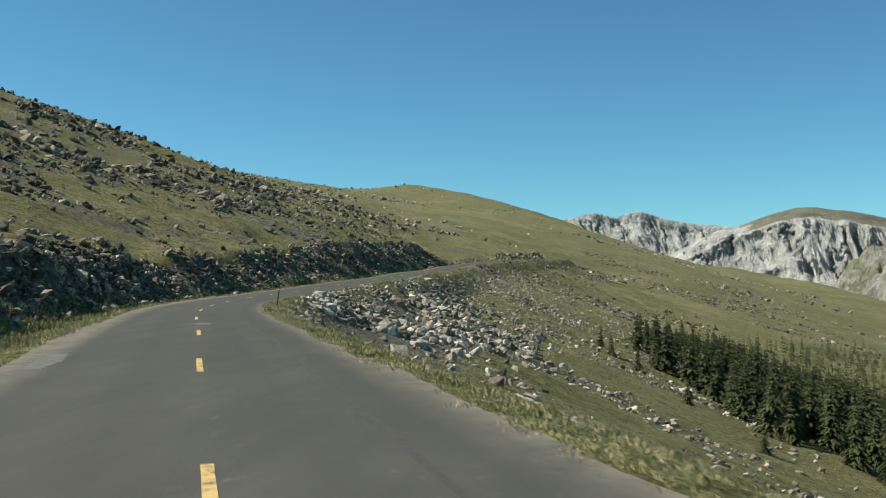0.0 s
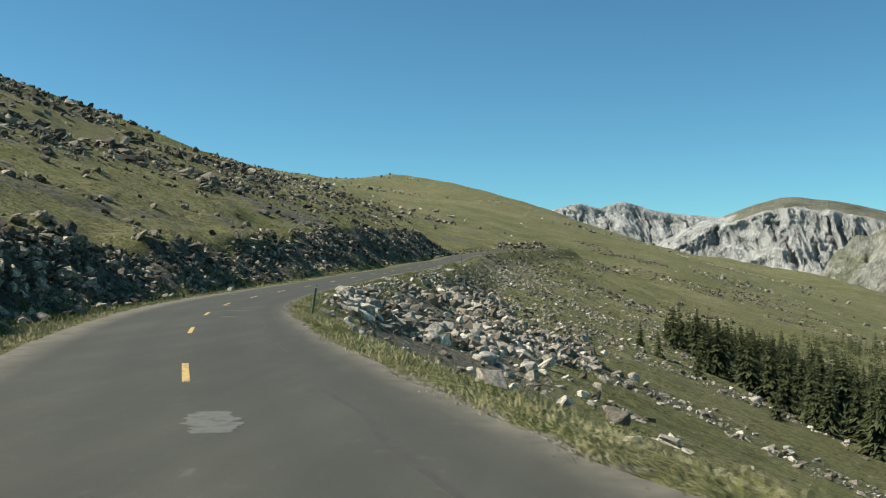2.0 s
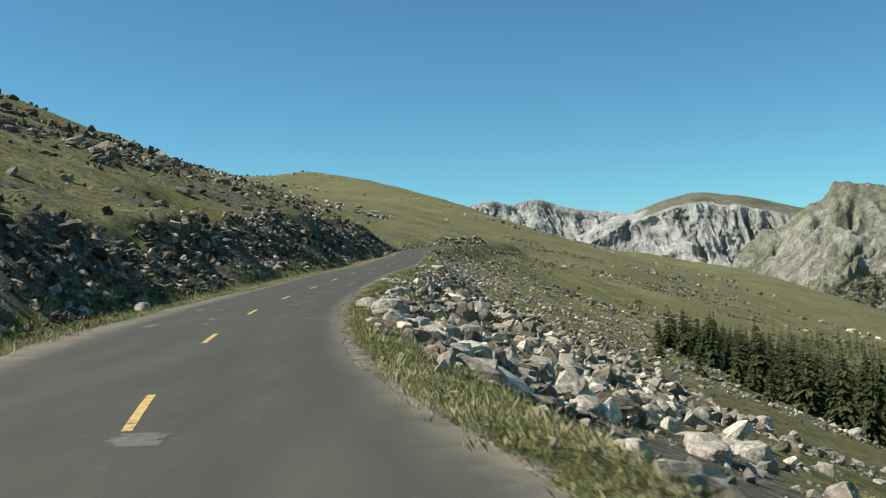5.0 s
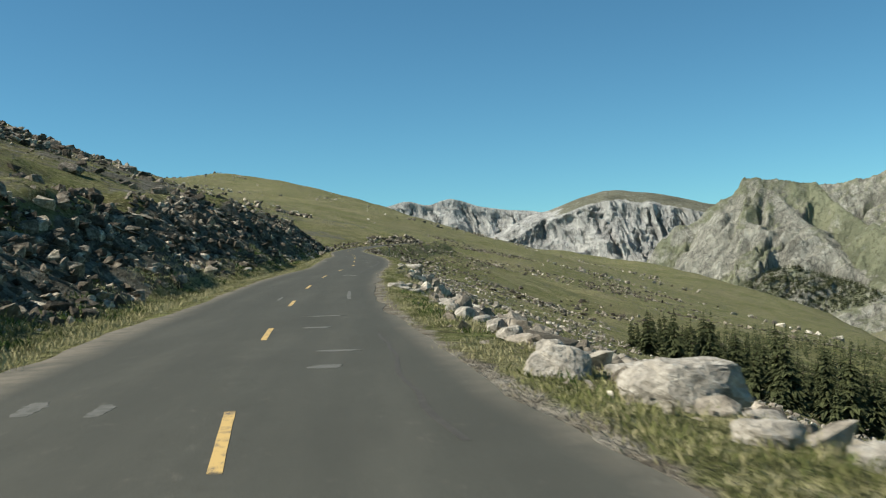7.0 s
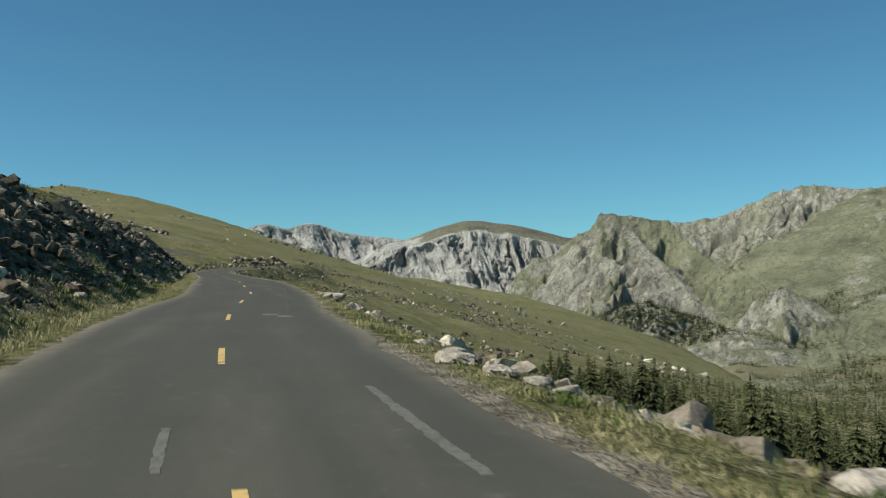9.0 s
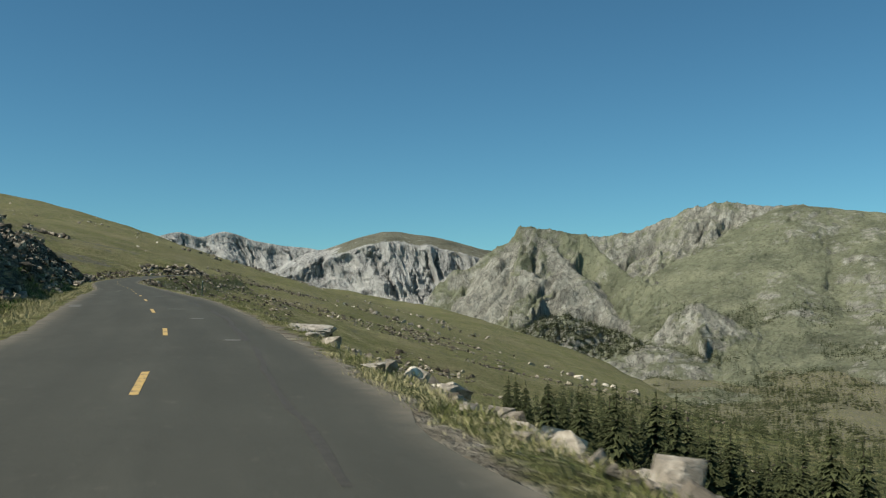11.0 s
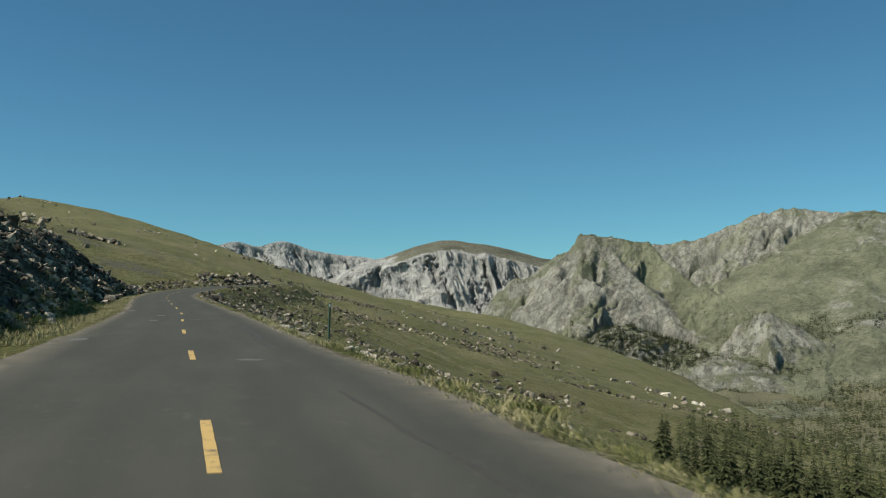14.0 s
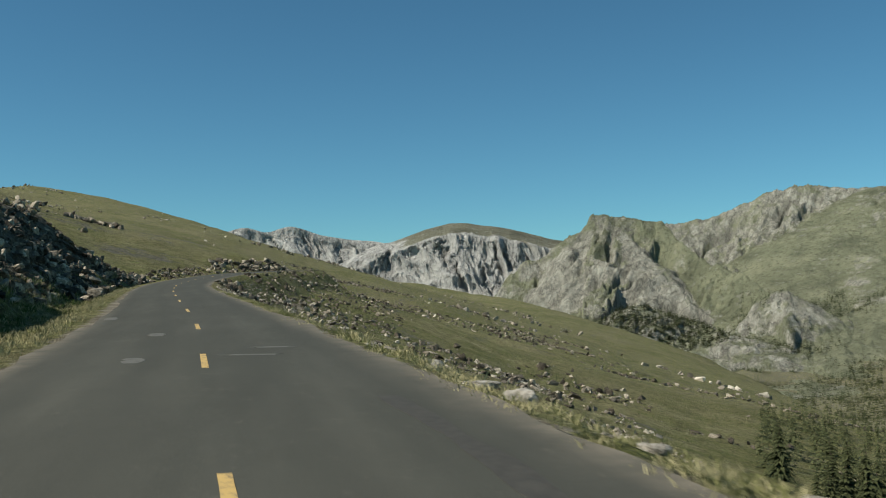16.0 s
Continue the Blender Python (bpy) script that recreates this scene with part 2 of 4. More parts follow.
# ---------------------------------------------------------------- land form
# control points of the road's centre line: x, y, z
LINE = [
    (22.0, -52.0, -1.9), (11.0, -26.0, -1.75), (0.2, 0.0, -1.6), (-11.0, 27.0, -1.52), (-20.8, 51.5, -1.45),
    (-28.3, 75.5, -1.4), (-32.5, 99.5, -1.1), (-34.4, 123.5, -0.55), (-35.05, 148.0, 0.3), (-34.6, 172.0, 1.1),
    (-35.4, 196.0, 2.05), (-36.5, 220.5, 2.7), (-37.57, 245.0, 3.35), (-39.3, 270.0, 4.2), (-41.3, 300.0, 5.2), (-42.0, 330.0, 6.3),
    (-40.5, 365.0, 7.7), (-36.0, 405.0, 9.4), (-28.5, 440.0, 10.8), (-20.5, 468.0, 11.8), (-16.0, 495.0, 12.6),
    (-18.0, 525.0, 13.4), (-32.0, 555.0, 14.2), (-60.0, 585.0, 15.0),
]
HALF = 3.35  # half the width of the asphalt


def spline(points, step):
    """Points along a smooth curve through the given ones, about step metres apart."""
    p = np.array(points, float)
    out = []
    for i in range(len(p) - 1):
        a, b, c, d = p[max(i - 1, 0)], p[i], p[i + 1], p[min(i + 2, len(p) - 1)]
        n = max(2, int(np.linalg.norm(c - b) / step))
        t = np.linspace(0, 1, n, endpoint=False)[:, None]
        out.append(0.5 * (2 * b + (c - a) * t + (2 * a - 5 * b + 4 * c - d) * t**2 + (3 * b - a - 3 * c + d) * t**3))
    return np.concatenate(out + [p[-1:]])


ROAD = spline(LINE, 1.0)
WAY = np.gradient(ROAD[:, :2], axis=0)
WAY /= np.linalg.norm(WAY, axis=1)[:, None]
RUN = np.r_[0, np.cumsum(np.linalg.norm(np.diff(ROAD[:, :2], axis=0), axis=1))]


def hashed(i, j, seed):
    v = np.sin(i * 127.1 + j * 311.7 + seed * 74.7) * 43758.5453
    return v - np.floor(v)


def value_noise(x, y, seed=0):
    """Smooth noise in -1..1 on arrays, with features about one unit across."""
    x, y = np.broadcast_arrays(np.asarray(x, float), np.asarray(y, float))
    i, j = np.floor(x), np.floor(y)
    u, v = x - i, y - j
    u, v = u * u * (3 - 2 * u), v * v * (3 - 2 * v)
    a, b = hashed(i, j, seed), hashed(i + 1, j, seed)
    c, d = hashed(i, j + 1, seed), hashed(i + 1, j + 1, seed)
    return 2 * ((a * (1 - u) + b * u) * (1 - v) + (c * (1 - u) + d * u) * v) - 1


def fractal(x, y, size, octaves=4, seed=0, keep=0.5):
    total, gain = 0.0, 1.0
    for n in range(octaves):
        total = total + gain * value_noise(x / size, y / size, seed + 13 * n)
        gain, size = gain * keep, size / 2.03
    return total


def ramp(v, a, b):
    t = np.clip((v - a) / (b - a), 0, 1)
    return t * t * (3 - 2 * t)


def road_frame(x, y):
    """For places: index of the nearest stretch of road, offset to its right, and the road's height there."""
    x, y = np.asarray(x, float).ravel(), np.asarray(y, float).ravel()
    near = np.empty(len(x), int)
    coarse = ROAD[::6, :2]
    for k in range(0, len(x), 20000):
        q = np.c_[x[k:k + 20000], y[k:k + 20000]]
        d = ((q[:, None] - coarse[None]) ** 2).sum(2)
        c = d.argmin(1) * 6
        cand = np.clip(c[:, None] + np.arange(-6, 7), 0, len(ROAD) - 1)
        dd = ((q[:, None] - ROAD[cand, :2]) ** 2).sum(2)
        near[k:k + 20000] = cand[np.arange(len(q)), dd.argmin(1)]
    off = np.c_[x, y] - ROAD[near, :2]
    u = off[:, 0] * WAY[near, 1] - off[:, 1] * WAY[near, 0]
    far = np.hypot(off[:, 0], off[:, 1])
    along = (off * WAY[near]).sum(1)
    u = np.where(np.abs(along) < 1.2, u, np.sign(u) * far)
    slope = np.gradient(ROAD[:, 2], RUN)[near]
    z = ROAD[near, 2] + np.clip(along, -1, 1) * slope
    return near, u, z


# height of the rock cut above the road, by the road's y
CUT = [(-60, 2.0), (0, 2.2), (40, 2.6), (75, 3.1), (110, 3.4), (140, 4.2), (165, 5.1), (200, 6.0), (250, 6.8), (285, 7.0), (306, 6.6), (322, 5.2), (338, 3.0),
       (356, 1.1), (380, 1.0), (410, 1.6), (440, 3.0), (480, 3.4), (510, 2.6), (540, 1.0)]
# ridge of the far green hill: x, y, z
RIDGE = [(-1500, 1900, 120), (-700, 1780, 140), (-440, 1690, 160), (-300, 1710, 174), (-195, 1700, 152), (-42, 1690, 107),
         (70, 1640, 63), (144, 1580, 34), (226, 1500, 15), (300, 1430, 1), (372, 1350, -24), (440, 1290, -53),
         (500, 1240, -82), (560, 1200, -115), (640, 1150, -165), (760, 1080, -200)]


def land(x, y, fine=True):
    """Height of the ground."""
    shape = np.shape(x)
    x, y = np.asarray(x, float).ravel(), np.asarray(y, float).ravel()
    near, u, zr = road_frame(x, y)
    ry = ROAD[near, 1]
    cut = np.interp(ry, *np.array(CUT).T)
    a = np.maximum(-u, 0)
    wob = fractal(x, y, 9.0, 3, 5)
    foot = 7.0 - 0.8 * ramp(ry, 100, 150) + 0.6 * wob + 0.8 * ramp(ry, 40, 0) - 1.2 * ramp(ry, 285, 310)
    wide = np.interp(ry, [70, 110, 160], [3.3, 4.6, 7.8]) + 0.9 * wob
    left = cut * (0.3 * ramp(a, foot + 0.1, foot + wide) + 0.7 * np.clip((a - foot) / wide, 0, 1))
    rise = np.maximum(a - foot - wide + 1.0, 0)
    top = np.interp(ry, [0, 60, 150, 250, 300, 400, 470], [0.30, 0.36, 0.36, 0.34, 0.36, 0.30, 0.22])
    left = left + top * rise + np.interp(ry, [100, 200, 260, 320, 400], [0.00030, 0.00016, 0.00024, 0.00034, 0.0006]) * np.minimum(rise, 100) ** 2 - np.interp(ry, [90, 140], [1.0, 0.0]) * ramp(rise, 1, 12)
    left -= 0.42 * np.maximum(a - 135, 0) * ramp(a, 130, 190)
    left -= 0.25 * ramp(a, 3.9, 5.0) * ramp(foot, 0, 1) * (1 - ramp(a, foot - 0.8, foot + 0.6))
    b = np.maximum(u, 0)
    start = np.interp(ry, [60, 82, 100, 112, 135, 165, 300], [4.4, 4.6, 5.0, 5.0, 4.5, 4.0, 4.0])
    right = -0.12 * ramp(b, 3.5, start) - 0.37 * np.maximum(b - start, 0) + 0.10 * np.maximum(b - 58, 0) + 0.06 * np.maximum(b - 130, 0)
    right = right - np.interp(ry, [60, 90, 145, 190, 260, 320, 400, 450, 500, 550], [0.45, 0.95, 1.2, 2.8, 2.1, 1.6, 1.8, 2.3, 3.0, 3.0]) * ramp(b, start - 0.3, start + np.interp(ry, [70, 120], [4, 8]))
    one = zr - 0.03 + np.where(u < 0, left, right)
    two = 0.6 - 0.26 * (x - 18) + np.where(y < 700, 0.1 * (y - 597), 10.3 + 0.08 * (y - 700)) - 0.045 * np.maximum(x - 80, 0)
    two = two - 0.5 * np.maximum(560 - y, 0)
    k = 6.0
    high = np.maximum(one, two)
    h = high + np.log(np.exp((one - high) / k) + np.exp((two - high) / k)) * k * ramp(np.abs(u), 30, 90) * ramp(y, 330, 480)
    rx, rcy, rcz = np.array(RIDGE, float).T
    crest, top_z = np.interp(x, rx, rcy), np.interp(x, rx, rcz)
    plane = 0.6 - 0.26 * (x - 18) + 10.3 + 0.08 * (crest - 700) - 0.045 * np.maximum(x - 80, 0)
    h = h + (top_z - plane) * ramp(y, crest - 700, crest) * ramp(y, 620, 900)
    h = h - (17 * ramp(-x, 60, 300) + 50 * ramp(-x, 340, 600)) * ramp(y, 640, 950) * (1 - ramp(y, crest - 420, crest - 60))
    past = np.maximum(y - crest, 0)
    h = h - 0.0035 * np.minimum(past, 120) ** 2 - 0.75 * np.maximum(past - 120, 0)
    edge = np.interp(y, [700, 850, 911, 1008, 1107, 1215, 1300], [340, 357, 374, 404, 432, 440, 455])
    h = h - 0.55 * np.maximum(x - edge, 0) * ramp(y, 740, 860) * (1 - ramp(y, 1260, 1340))
    valley = -205 + 0.05 * np.maximum(np.hypot(x + 20, y - 100) - 900, 0)
    valley = valley - 75 * ramp(-x, -900, -650) * ramp(y, 1450, 1850)
    valley = valley + 11 * fractal(x, y, 150.0, 4, 6)
    h = np.maximum(h, valley)
    away = ramp(np.abs(u), 7, 30)
    if fine:
        h = h + away * (0.35 * fractal(x, y, 11.0, 4, 1) + 1.6 * ramp(np.abs(u), 25, 120) * fractal(x, y, 60.0, 4, 2))
        h = h + 4.5 * ramp(np.abs(u), 150, 700) * fractal(x, y, 260.0, 4, 3)
        h = h + ramp(a, foot, foot + 1.0) * (1 - ramp(a, foot + 6, foot + 12)) * 0.55 * fractal(x, y, 3.0, 4, 4)
    return h.reshape(shape)


# ---------------------------------------------------------------- mesh helpers
def mesh_of(name, verts, faces, material, smooth=False, attrs=()):
    me = bpy.data.meshes.new(name)
    verts, faces = np.asarray(verts, np.float32), np.asarray(faces, np.int32)
    k = faces.shape[1]
    me.vertices.add(len(verts))
    me.vertices.foreach_set("co", verts.ravel())
    me.loops.add(faces.size)
    me.loops.foreach_set("vertex_index", faces.ravel())
    me.polygons.add(len(faces))
    me.polygons.foreach_set("loop_start", np.arange(0, faces.size, k, dtype=np.int32))
    me.polygons.foreach_set("use_smooth", np.full(len(faces), smooth))
    for key, values in attrs:
        me.attributes.new(key, "FLOAT", "POINT").data.foreach_set("value", np.asarray(values, np.float32).ravel())
    me.update(calc_edges=True)
    me.validate()
    me.materials.append(material)
    return me


def grid_faces(rows, cols):
    i = np.arange(rows * cols).reshape(rows, cols)
    return np.stack([i[:-1, :-1], i[:-1, 1:], i[1:, 1:], i[1:, :-1]], -1).reshape(-1, 4)


def part(name, me, parent, label=""):
    ob = new(name, me)
    ob.parent = parent
    return tagged(ob, label)


rng = np.random.default_rng(7)


def hull_shape(points, seed, boxy=0.6):
    """An angular block: the hull of points strewn over a box that is partly rounded."""
    r = np.random.default_rng(seed)
    q = r.normal(size=(points, 3))
    q = (1 - boxy) * q / np.linalg.norm(q, axis=1)[:, None] + boxy * np.sign(q) * r.uniform(0.35, 1.0, (points, 3))
    q *= r.uniform(0.75, 1.25, 3)
    bm = bmesh.new()
    for co in q:
        bm.verts.new(co)
    res = bmesh.ops.convex_hull(bm, input=bm.verts)
    loose = [v for v in bm.verts if not v.link_faces]
    bmesh.ops.delete(bm, geom=loose, context="VERTS")
    bmesh.ops.triangulate(bm, faces=bm.faces)
    bm.verts.index_update()
    v = np.array([x.co[:] for x in bm.verts])
    f = np.array([[x.index for x in p.verts] for p in bm.faces])
    bm.free()
    return v, f


def weathered(points, seed, cuts=2, rough=0.05, boxy=0.45):
    """A block with its edges worn round and its faces roughened."""
    v, f = hull_shape(points, seed, boxy)
    bm = bmesh.new()
    vs = [bm.verts.new(co) for co in v]
    for t in f:
        bm.faces.new([vs[i] for i in t])
    for _ in range(cuts):
        bmesh.ops.subdivide_edges(bm, edges=bm.edges, cuts=1, use_grid_fill=True)
        bmesh.ops.smooth_vert(bm, verts=bm.verts, factor=0.22, use_axis_x=True, use_axis_y=True, use_axis_z=True)
    bmesh.ops.triangulate(bm, faces=bm.faces)
    bm.verts.index_update()
    v = np.array([x.co[:] for x in bm.verts])
    f = np.array([[x.index for x in p.verts] for p in bm.faces])
    bm.free()
    lump = fractal(v[:, 0] * 1.3 + v[:, 2], v[:, 1] * 1.3 - v[:, 2] * 0.7, 0.55, 4, seed, 0.6)
    v = v * (1 + rough * lump[:, None])
    return v, f


SMALL = [hull_shape(9, s) for s in range(14)]
LARGE = [weathered(14, 40 + s, 1, 0.10, 0.75) for s in range(12)]
WORN = [weathered(10, 60 + s, 1, 0.13, 0.7) for s in range(16)]


def turn_of(rz, rx, ry):
    cz, sz, cx, sx, cy, sy = np.cos(rz), np.sin(rz), np.cos(rx), np.sin(rx), np.cos(ry), np.sin(ry)
    o, i = np.zeros_like(rz), np.ones_like(rz)
    a = np.stack([cz, -sz, o, sz, cz, o, o, o, i], -1).reshape(-1, 3, 3)
    b = np.stack([i, o, o, o, cx, -sx, o, sx, cx], -1).reshape(-1, 3, 3)
    c = np.stack([cy, o, sy, o, i, o, -sy, o, cy], -1).reshape(-1, 3, 3)
    return a @ b @ c


def single_rocks(name, places, sizes, material, label, group, seed):
    """Stones that can be told apart: an object each, on a few shared meshes."""
    r = np.random.default_rng(seed)
    meshes = [mesh_of(name, 0.5 * v, f, material) for v, f in (weathered(13, 900 + seed + k, 2, 0.10, 0.65) for k in range(10))]
    for k, (p, size) in enumerate(zip(places, sizes)):
        ob = new(name, meshes[int(r.integers(0, 10))])
        scale = size * r.uniform(0.55, 1.35, 3) * (1.1, 1.1, 0.75)
        ob.matrix_world = pose(p[0], p[1], p[2] + 0.15 * scale[2], r.uniform(-28, 28), r.uniform(-28, 28), r.uniform(0, 360))
        ob.scale = scale
        tagged(ob, label, "rock", group)


def told_apart(p, sizes, most, end):
    """The largest stones along the road before its y passes end, and all the rest."""
    rank = np.argsort(np.where(p[:, 1] < end, -sizes, 0.0))
    return p[rank[:most]], sizes[rank[:most]], p[rank[most:]], sizes[rank[most:]]


def scatter_rocks(name, places, sizes, material, label, seed, kinds=None, sink=0.25, fine=0.38):
    """Many stones in one mesh: plain chips, and worn blocks for those larger than fine."""
    r = np.random.default_rng(seed)
    n = len(places)
    turns = turn_of(r.uniform(0, 6.28, n), r.uniform(-0.6, 0.6, n), r.uniform(-0.6, 0.6, n))
    scale = sizes[:, None] * r.uniform(0.5, 1.4, (n, 3)) * np.array([1.1, 1.1, 0.75])
    which = r.integers(0, len(SMALL), n)
    if kinds is None:
        kinds = SMALL + WORN
        which = np.where(sizes > fine, len(SMALL) + r.integers(0, len(WORN), n), which)
    else:
        which = r.integers(0, len(kinds), n)
    vs, fs, base = [], [], 0
    for k, (v, f) in enumerate(kinds):
        idx = np.where(which == k)[0]
        if not len(idx):
            continue
        p = np.einsum("nij,nvj->nvi", turns[idx], v[None] * scale[idx, None] * 0.5)
        p += places[idx, None]
        p[:, :, 2] += (0.5 - sink) * 0.6 * scale[idx, 2, None]
        vs.append(p.reshape(-1, 3))
        fs.append((f[None] + (np.arange(len(idx)) * len(v))[:, None, None] + base).reshape(-1, 3))
        base += len(idx) * len(v)
    ob = new(name, mesh_of(name, np.concatenate(vs), np.concatenate(fs), material))
    return tagged(ob, label, "rocks", kind="stuff")


def beside_road(ry, u):
    """World x, y at offset u to the right of the road where its y is ry."""
    k = np.interp(ry, ROAD[:, 1], np.arange(len(ROAD)))
    i = np.clip(k.astype(int), 0, len(ROAD) - 2)
    t = (k - i)[:, None]
    p = ROAD[i, :2] * (1 - t) + ROAD[i + 1, :2] * t
    w = WAY[i]
    return p[:, 0] + u * w[:, 1], p[:, 1] - u * w[:, 0]


def on_land(x, y):
    return np.c_[x, y, land(x, y)]


# ---------------------------------------------------------------- the ground
def stretched(lo, fine_lo, fine_hi, hi, step, grow=1.055, most=28.0):
    mid = list(np.arange(fine_lo, fine_hi, step))
    up, d = [mid[-1]], step
    while up[-1] < hi:
        d = min(d * grow, most)
        up.append(up[-1] + d)
    down, d = [mid[0]], step
    while down[-1] > lo:
        d = min(d * grow, most)
        down.append(down[-1] - d)
    return np.array(down[:0:-1] + mid + up[1:])


gx = stretched(-1500, -58, 18, 1500, 0.6)
gy = stretched(-500, -8, 345, 2300, 0.7)
GX, GY = np.meshgrid(gx, gy)
GZ = land(GX, GY)
_, gu, _ = road_frame(GX, GY)
gu = gu.reshape(GX.shape)
cutness = (1 - 0.75 * ramp(GY, 335, 352)) * ramp(-gu + 0.8 * ramp(GY, 100, 150), 6.8, 7.8) * (1 - ramp(-gu - 3.0 * ramp(GY, 140, 175), 10.0, 12.5))
hill_scree = ramp(-gu, 10, 14) * (1 - ramp(-gu, 160, 260)) * (0.30 + 0.32 * fractal(GX, GY, 14.0, 3, 21))
spill = ramp(gu, 5.0, 6.5) * (1 - ramp(gu, 22, 30)) * ramp(GY, 64, 74) * (1 - ramp(GY, 170, 190)) * (gu < 5.0 + 0.52 * (GY - 85)) * (0.22 + 0.36 * fractal(GX, GY, 8.0, 3, 31))
meadow_scree = ramp(gu, 7, 11) * (1 - ramp(gu, 66, 84)) * (0.20 + 0.30 * fractal(GX, GY, 13.0, 3, 41))
bank = 0.75 * ramp(gu, 5.5, 8) * (1 - ramp(gu, 14, 26)) * ramp(GY, 70, 84) * (1 - ramp(GY, 135, 160))
far_scree = 0.40 * ramp(gu, 40, 90) * ramp(GY, 380, 480) + 0.14 * ramp(-GZ, 105, 135)
bare = np.maximum.reduce([cutness, hill_scree, bank, far_scree, spill, meadow_scree])
gravel = 1.0 - ramp(np.abs(gu), 2.9, 3.85) + 0.10 * (1 - ramp(gu, 4.0, 7.0)) * (gu > 0)
gravel = gravel + 0.8 * ramp(-gu, 3.2, 3.7) * (1 - ramp(-gu, 4.5, 5.3)) * ramp(GY, 30, 44) * (1 - ramp(GY, 76, 100)) * (0.7 + 0.6 * fractal(GX, GY, 4.0, 2, 77))
ground = new("ground", mesh_of("ground", np.c_[GX.ravel(), GY.ravel(), GZ.ravel()], grid_faces(*GX.shape), GROUND, True,
                               [("bare", bare), ("gravel", gravel)]))
tagged(ground, "alpine meadow slopes of short olive grass with bare soil", "ground", kind="structure")

# ---------------------------------------------------------------- the road
stations = np.arange(2, len(ROAD) - 2)
across = np.linspace(-1, 1, 15)
ragged_l = 0.16 * fractal(RUN, 0 * RUN, 3.0, 3, 21) + 0.18 * fractal(RUN, 0 * RUN, 17.0, 2, 22)
ragged_r = 0.16 * fractal(RUN, 0 * RUN, 3.0, 3, 31) + 0.18 * fractal(RUN, 0 * RUN, 17.0, 2, 32)
wl_ = np.interp(ROAD[:, 1], [0, 110, 128, 250, 330], [3.6, 3.8, 3.3, 3.15, 3.3]) + ragged_l
wr_ = np.interp(ROAD[:, 1], [0, 60, 110, 150, 200, 330], [3.6, 3.45, 3.1, 3.0, 3.35, 3.3]) + ragged_r


def on_road(run, u, lift=0.0):
    """A place on the asphalt by distance along the road and offset to the right."""
    run, u = np.broadcast_arrays(np.asarray(run, float), np.asarray(u, float))
    x, y, z = (np.interp(run, RUN, ROAD[:, k]) for k in range(3))
    wx, wy = np.interp(run, RUN, WAY[:, 0]), np.interp(run, RUN, WAY[:, 1])
    return np.stack([x + u * wy, y - u * wx, z - 0.012 * np.abs(u) + lift + 0.02], -1)


def run_at(y):
    return np.interp(y, ROAD[:, 1], RUN)


half_w = np.where(across[None] < 0, wl_[stations, None], wr_[stations, None])
U = across[None] * half_w
top = on_road(RUN[stations][:, None] + 0 * U, U)
skirt_l, skirt_r = top[:, :1] - (0.0, 0, 0.10), top[:, -1:] - (0.0, 0, 0.10)
sheet = np.concatenate([skirt_l, top, skirt_r], 1)
ufull = np.concatenate([U[:, :1], U, U[:, -1:]], 1)
track = sum(np.exp(-((ufull - c) / 0.42) ** 2) for c in (-2.5, -0.95, 0.85, 2.4))
dust = ramp(np.abs(ufull), 2.7, 3.5)
road = new("road", mesh_of("road", sheet.reshape(-1, 3), grid_faces(*sheet.shape[:2]), ASPHALT, False, [("track", track), ("dust", dust)]))
tagged(road, "narrow two-lane road of worn grey asphalt", "road", kind="structure")


def strip(name, run, u, width, material, label="", lift=0.004, parent=road):
    """A thin strip lying on the asphalt along the given runs."""
    run, u = np.asarray(run, float), np.asarray(u, float)
    w = np.broadcast_to(np.asarray(width, float), run.shape) / 2
    a, b = on_road(run, u - w, lift), on_road(run, u + w, lift)
    a0, b0 = a - (0, 0, lift + 0.003), b - (0, 0, lift + 0.003)
    v = np.stack([a0, a, b, b0], 1).reshape(-1, 3)
    return part(name, mesh_of(name, v, grid_faces(len(run), 4), material), parent, label)


first = 74.4
for n in range(-3, 36):
    a = first + n * 12.125
    drift = 0.03 * math.sin(n * 1.7) + (0.20 if n == 13 else 0.07 if n > 5 else 0.0)
    ends = np.linspace(a, a + 3.05, 8)
    strip("centre_dash", ends, np.full(8, drift), 0.115 + 0.004 * np.sin(np.arange(8) * 2.1 + n), YELLOW, "worn yellow centre dash")

for n, (y0, y1, u0, u1, w) in enumerate([(2, 19, 1.75, 1.9, 0.10), (22, 38, 1.9, 1.85, 0.08), (44, 58, 1.9, 2.1, 0.08), (98, 110, 2.1, 2.3, 0.06), (152, 166, 1.9, 2.1, 0.09),
                                         (168, 184, 2.1, 2.3, 0.14), (188, 200, 2.2, 1.9, 0.08), (210, 226, 2.0, 2.2, 0.2)]):
    t = np.linspace(0, 1, 40)
    run = run_at(y0) + t * (run_at(y1) - run_at(y0))
    u = u0 + (u1 - u0) * t + 0.10 * fractal(run, 0 * run, 4.0, 3, 50 + n)
    strip("tar_seam", run, u, 1.3 * w * (0.7 + 0.5 * np.abs(fractal(run, 0 * run, 2.0, 2, 70 + n))), TAR, "dark line of crack sealing tar", 0.003)

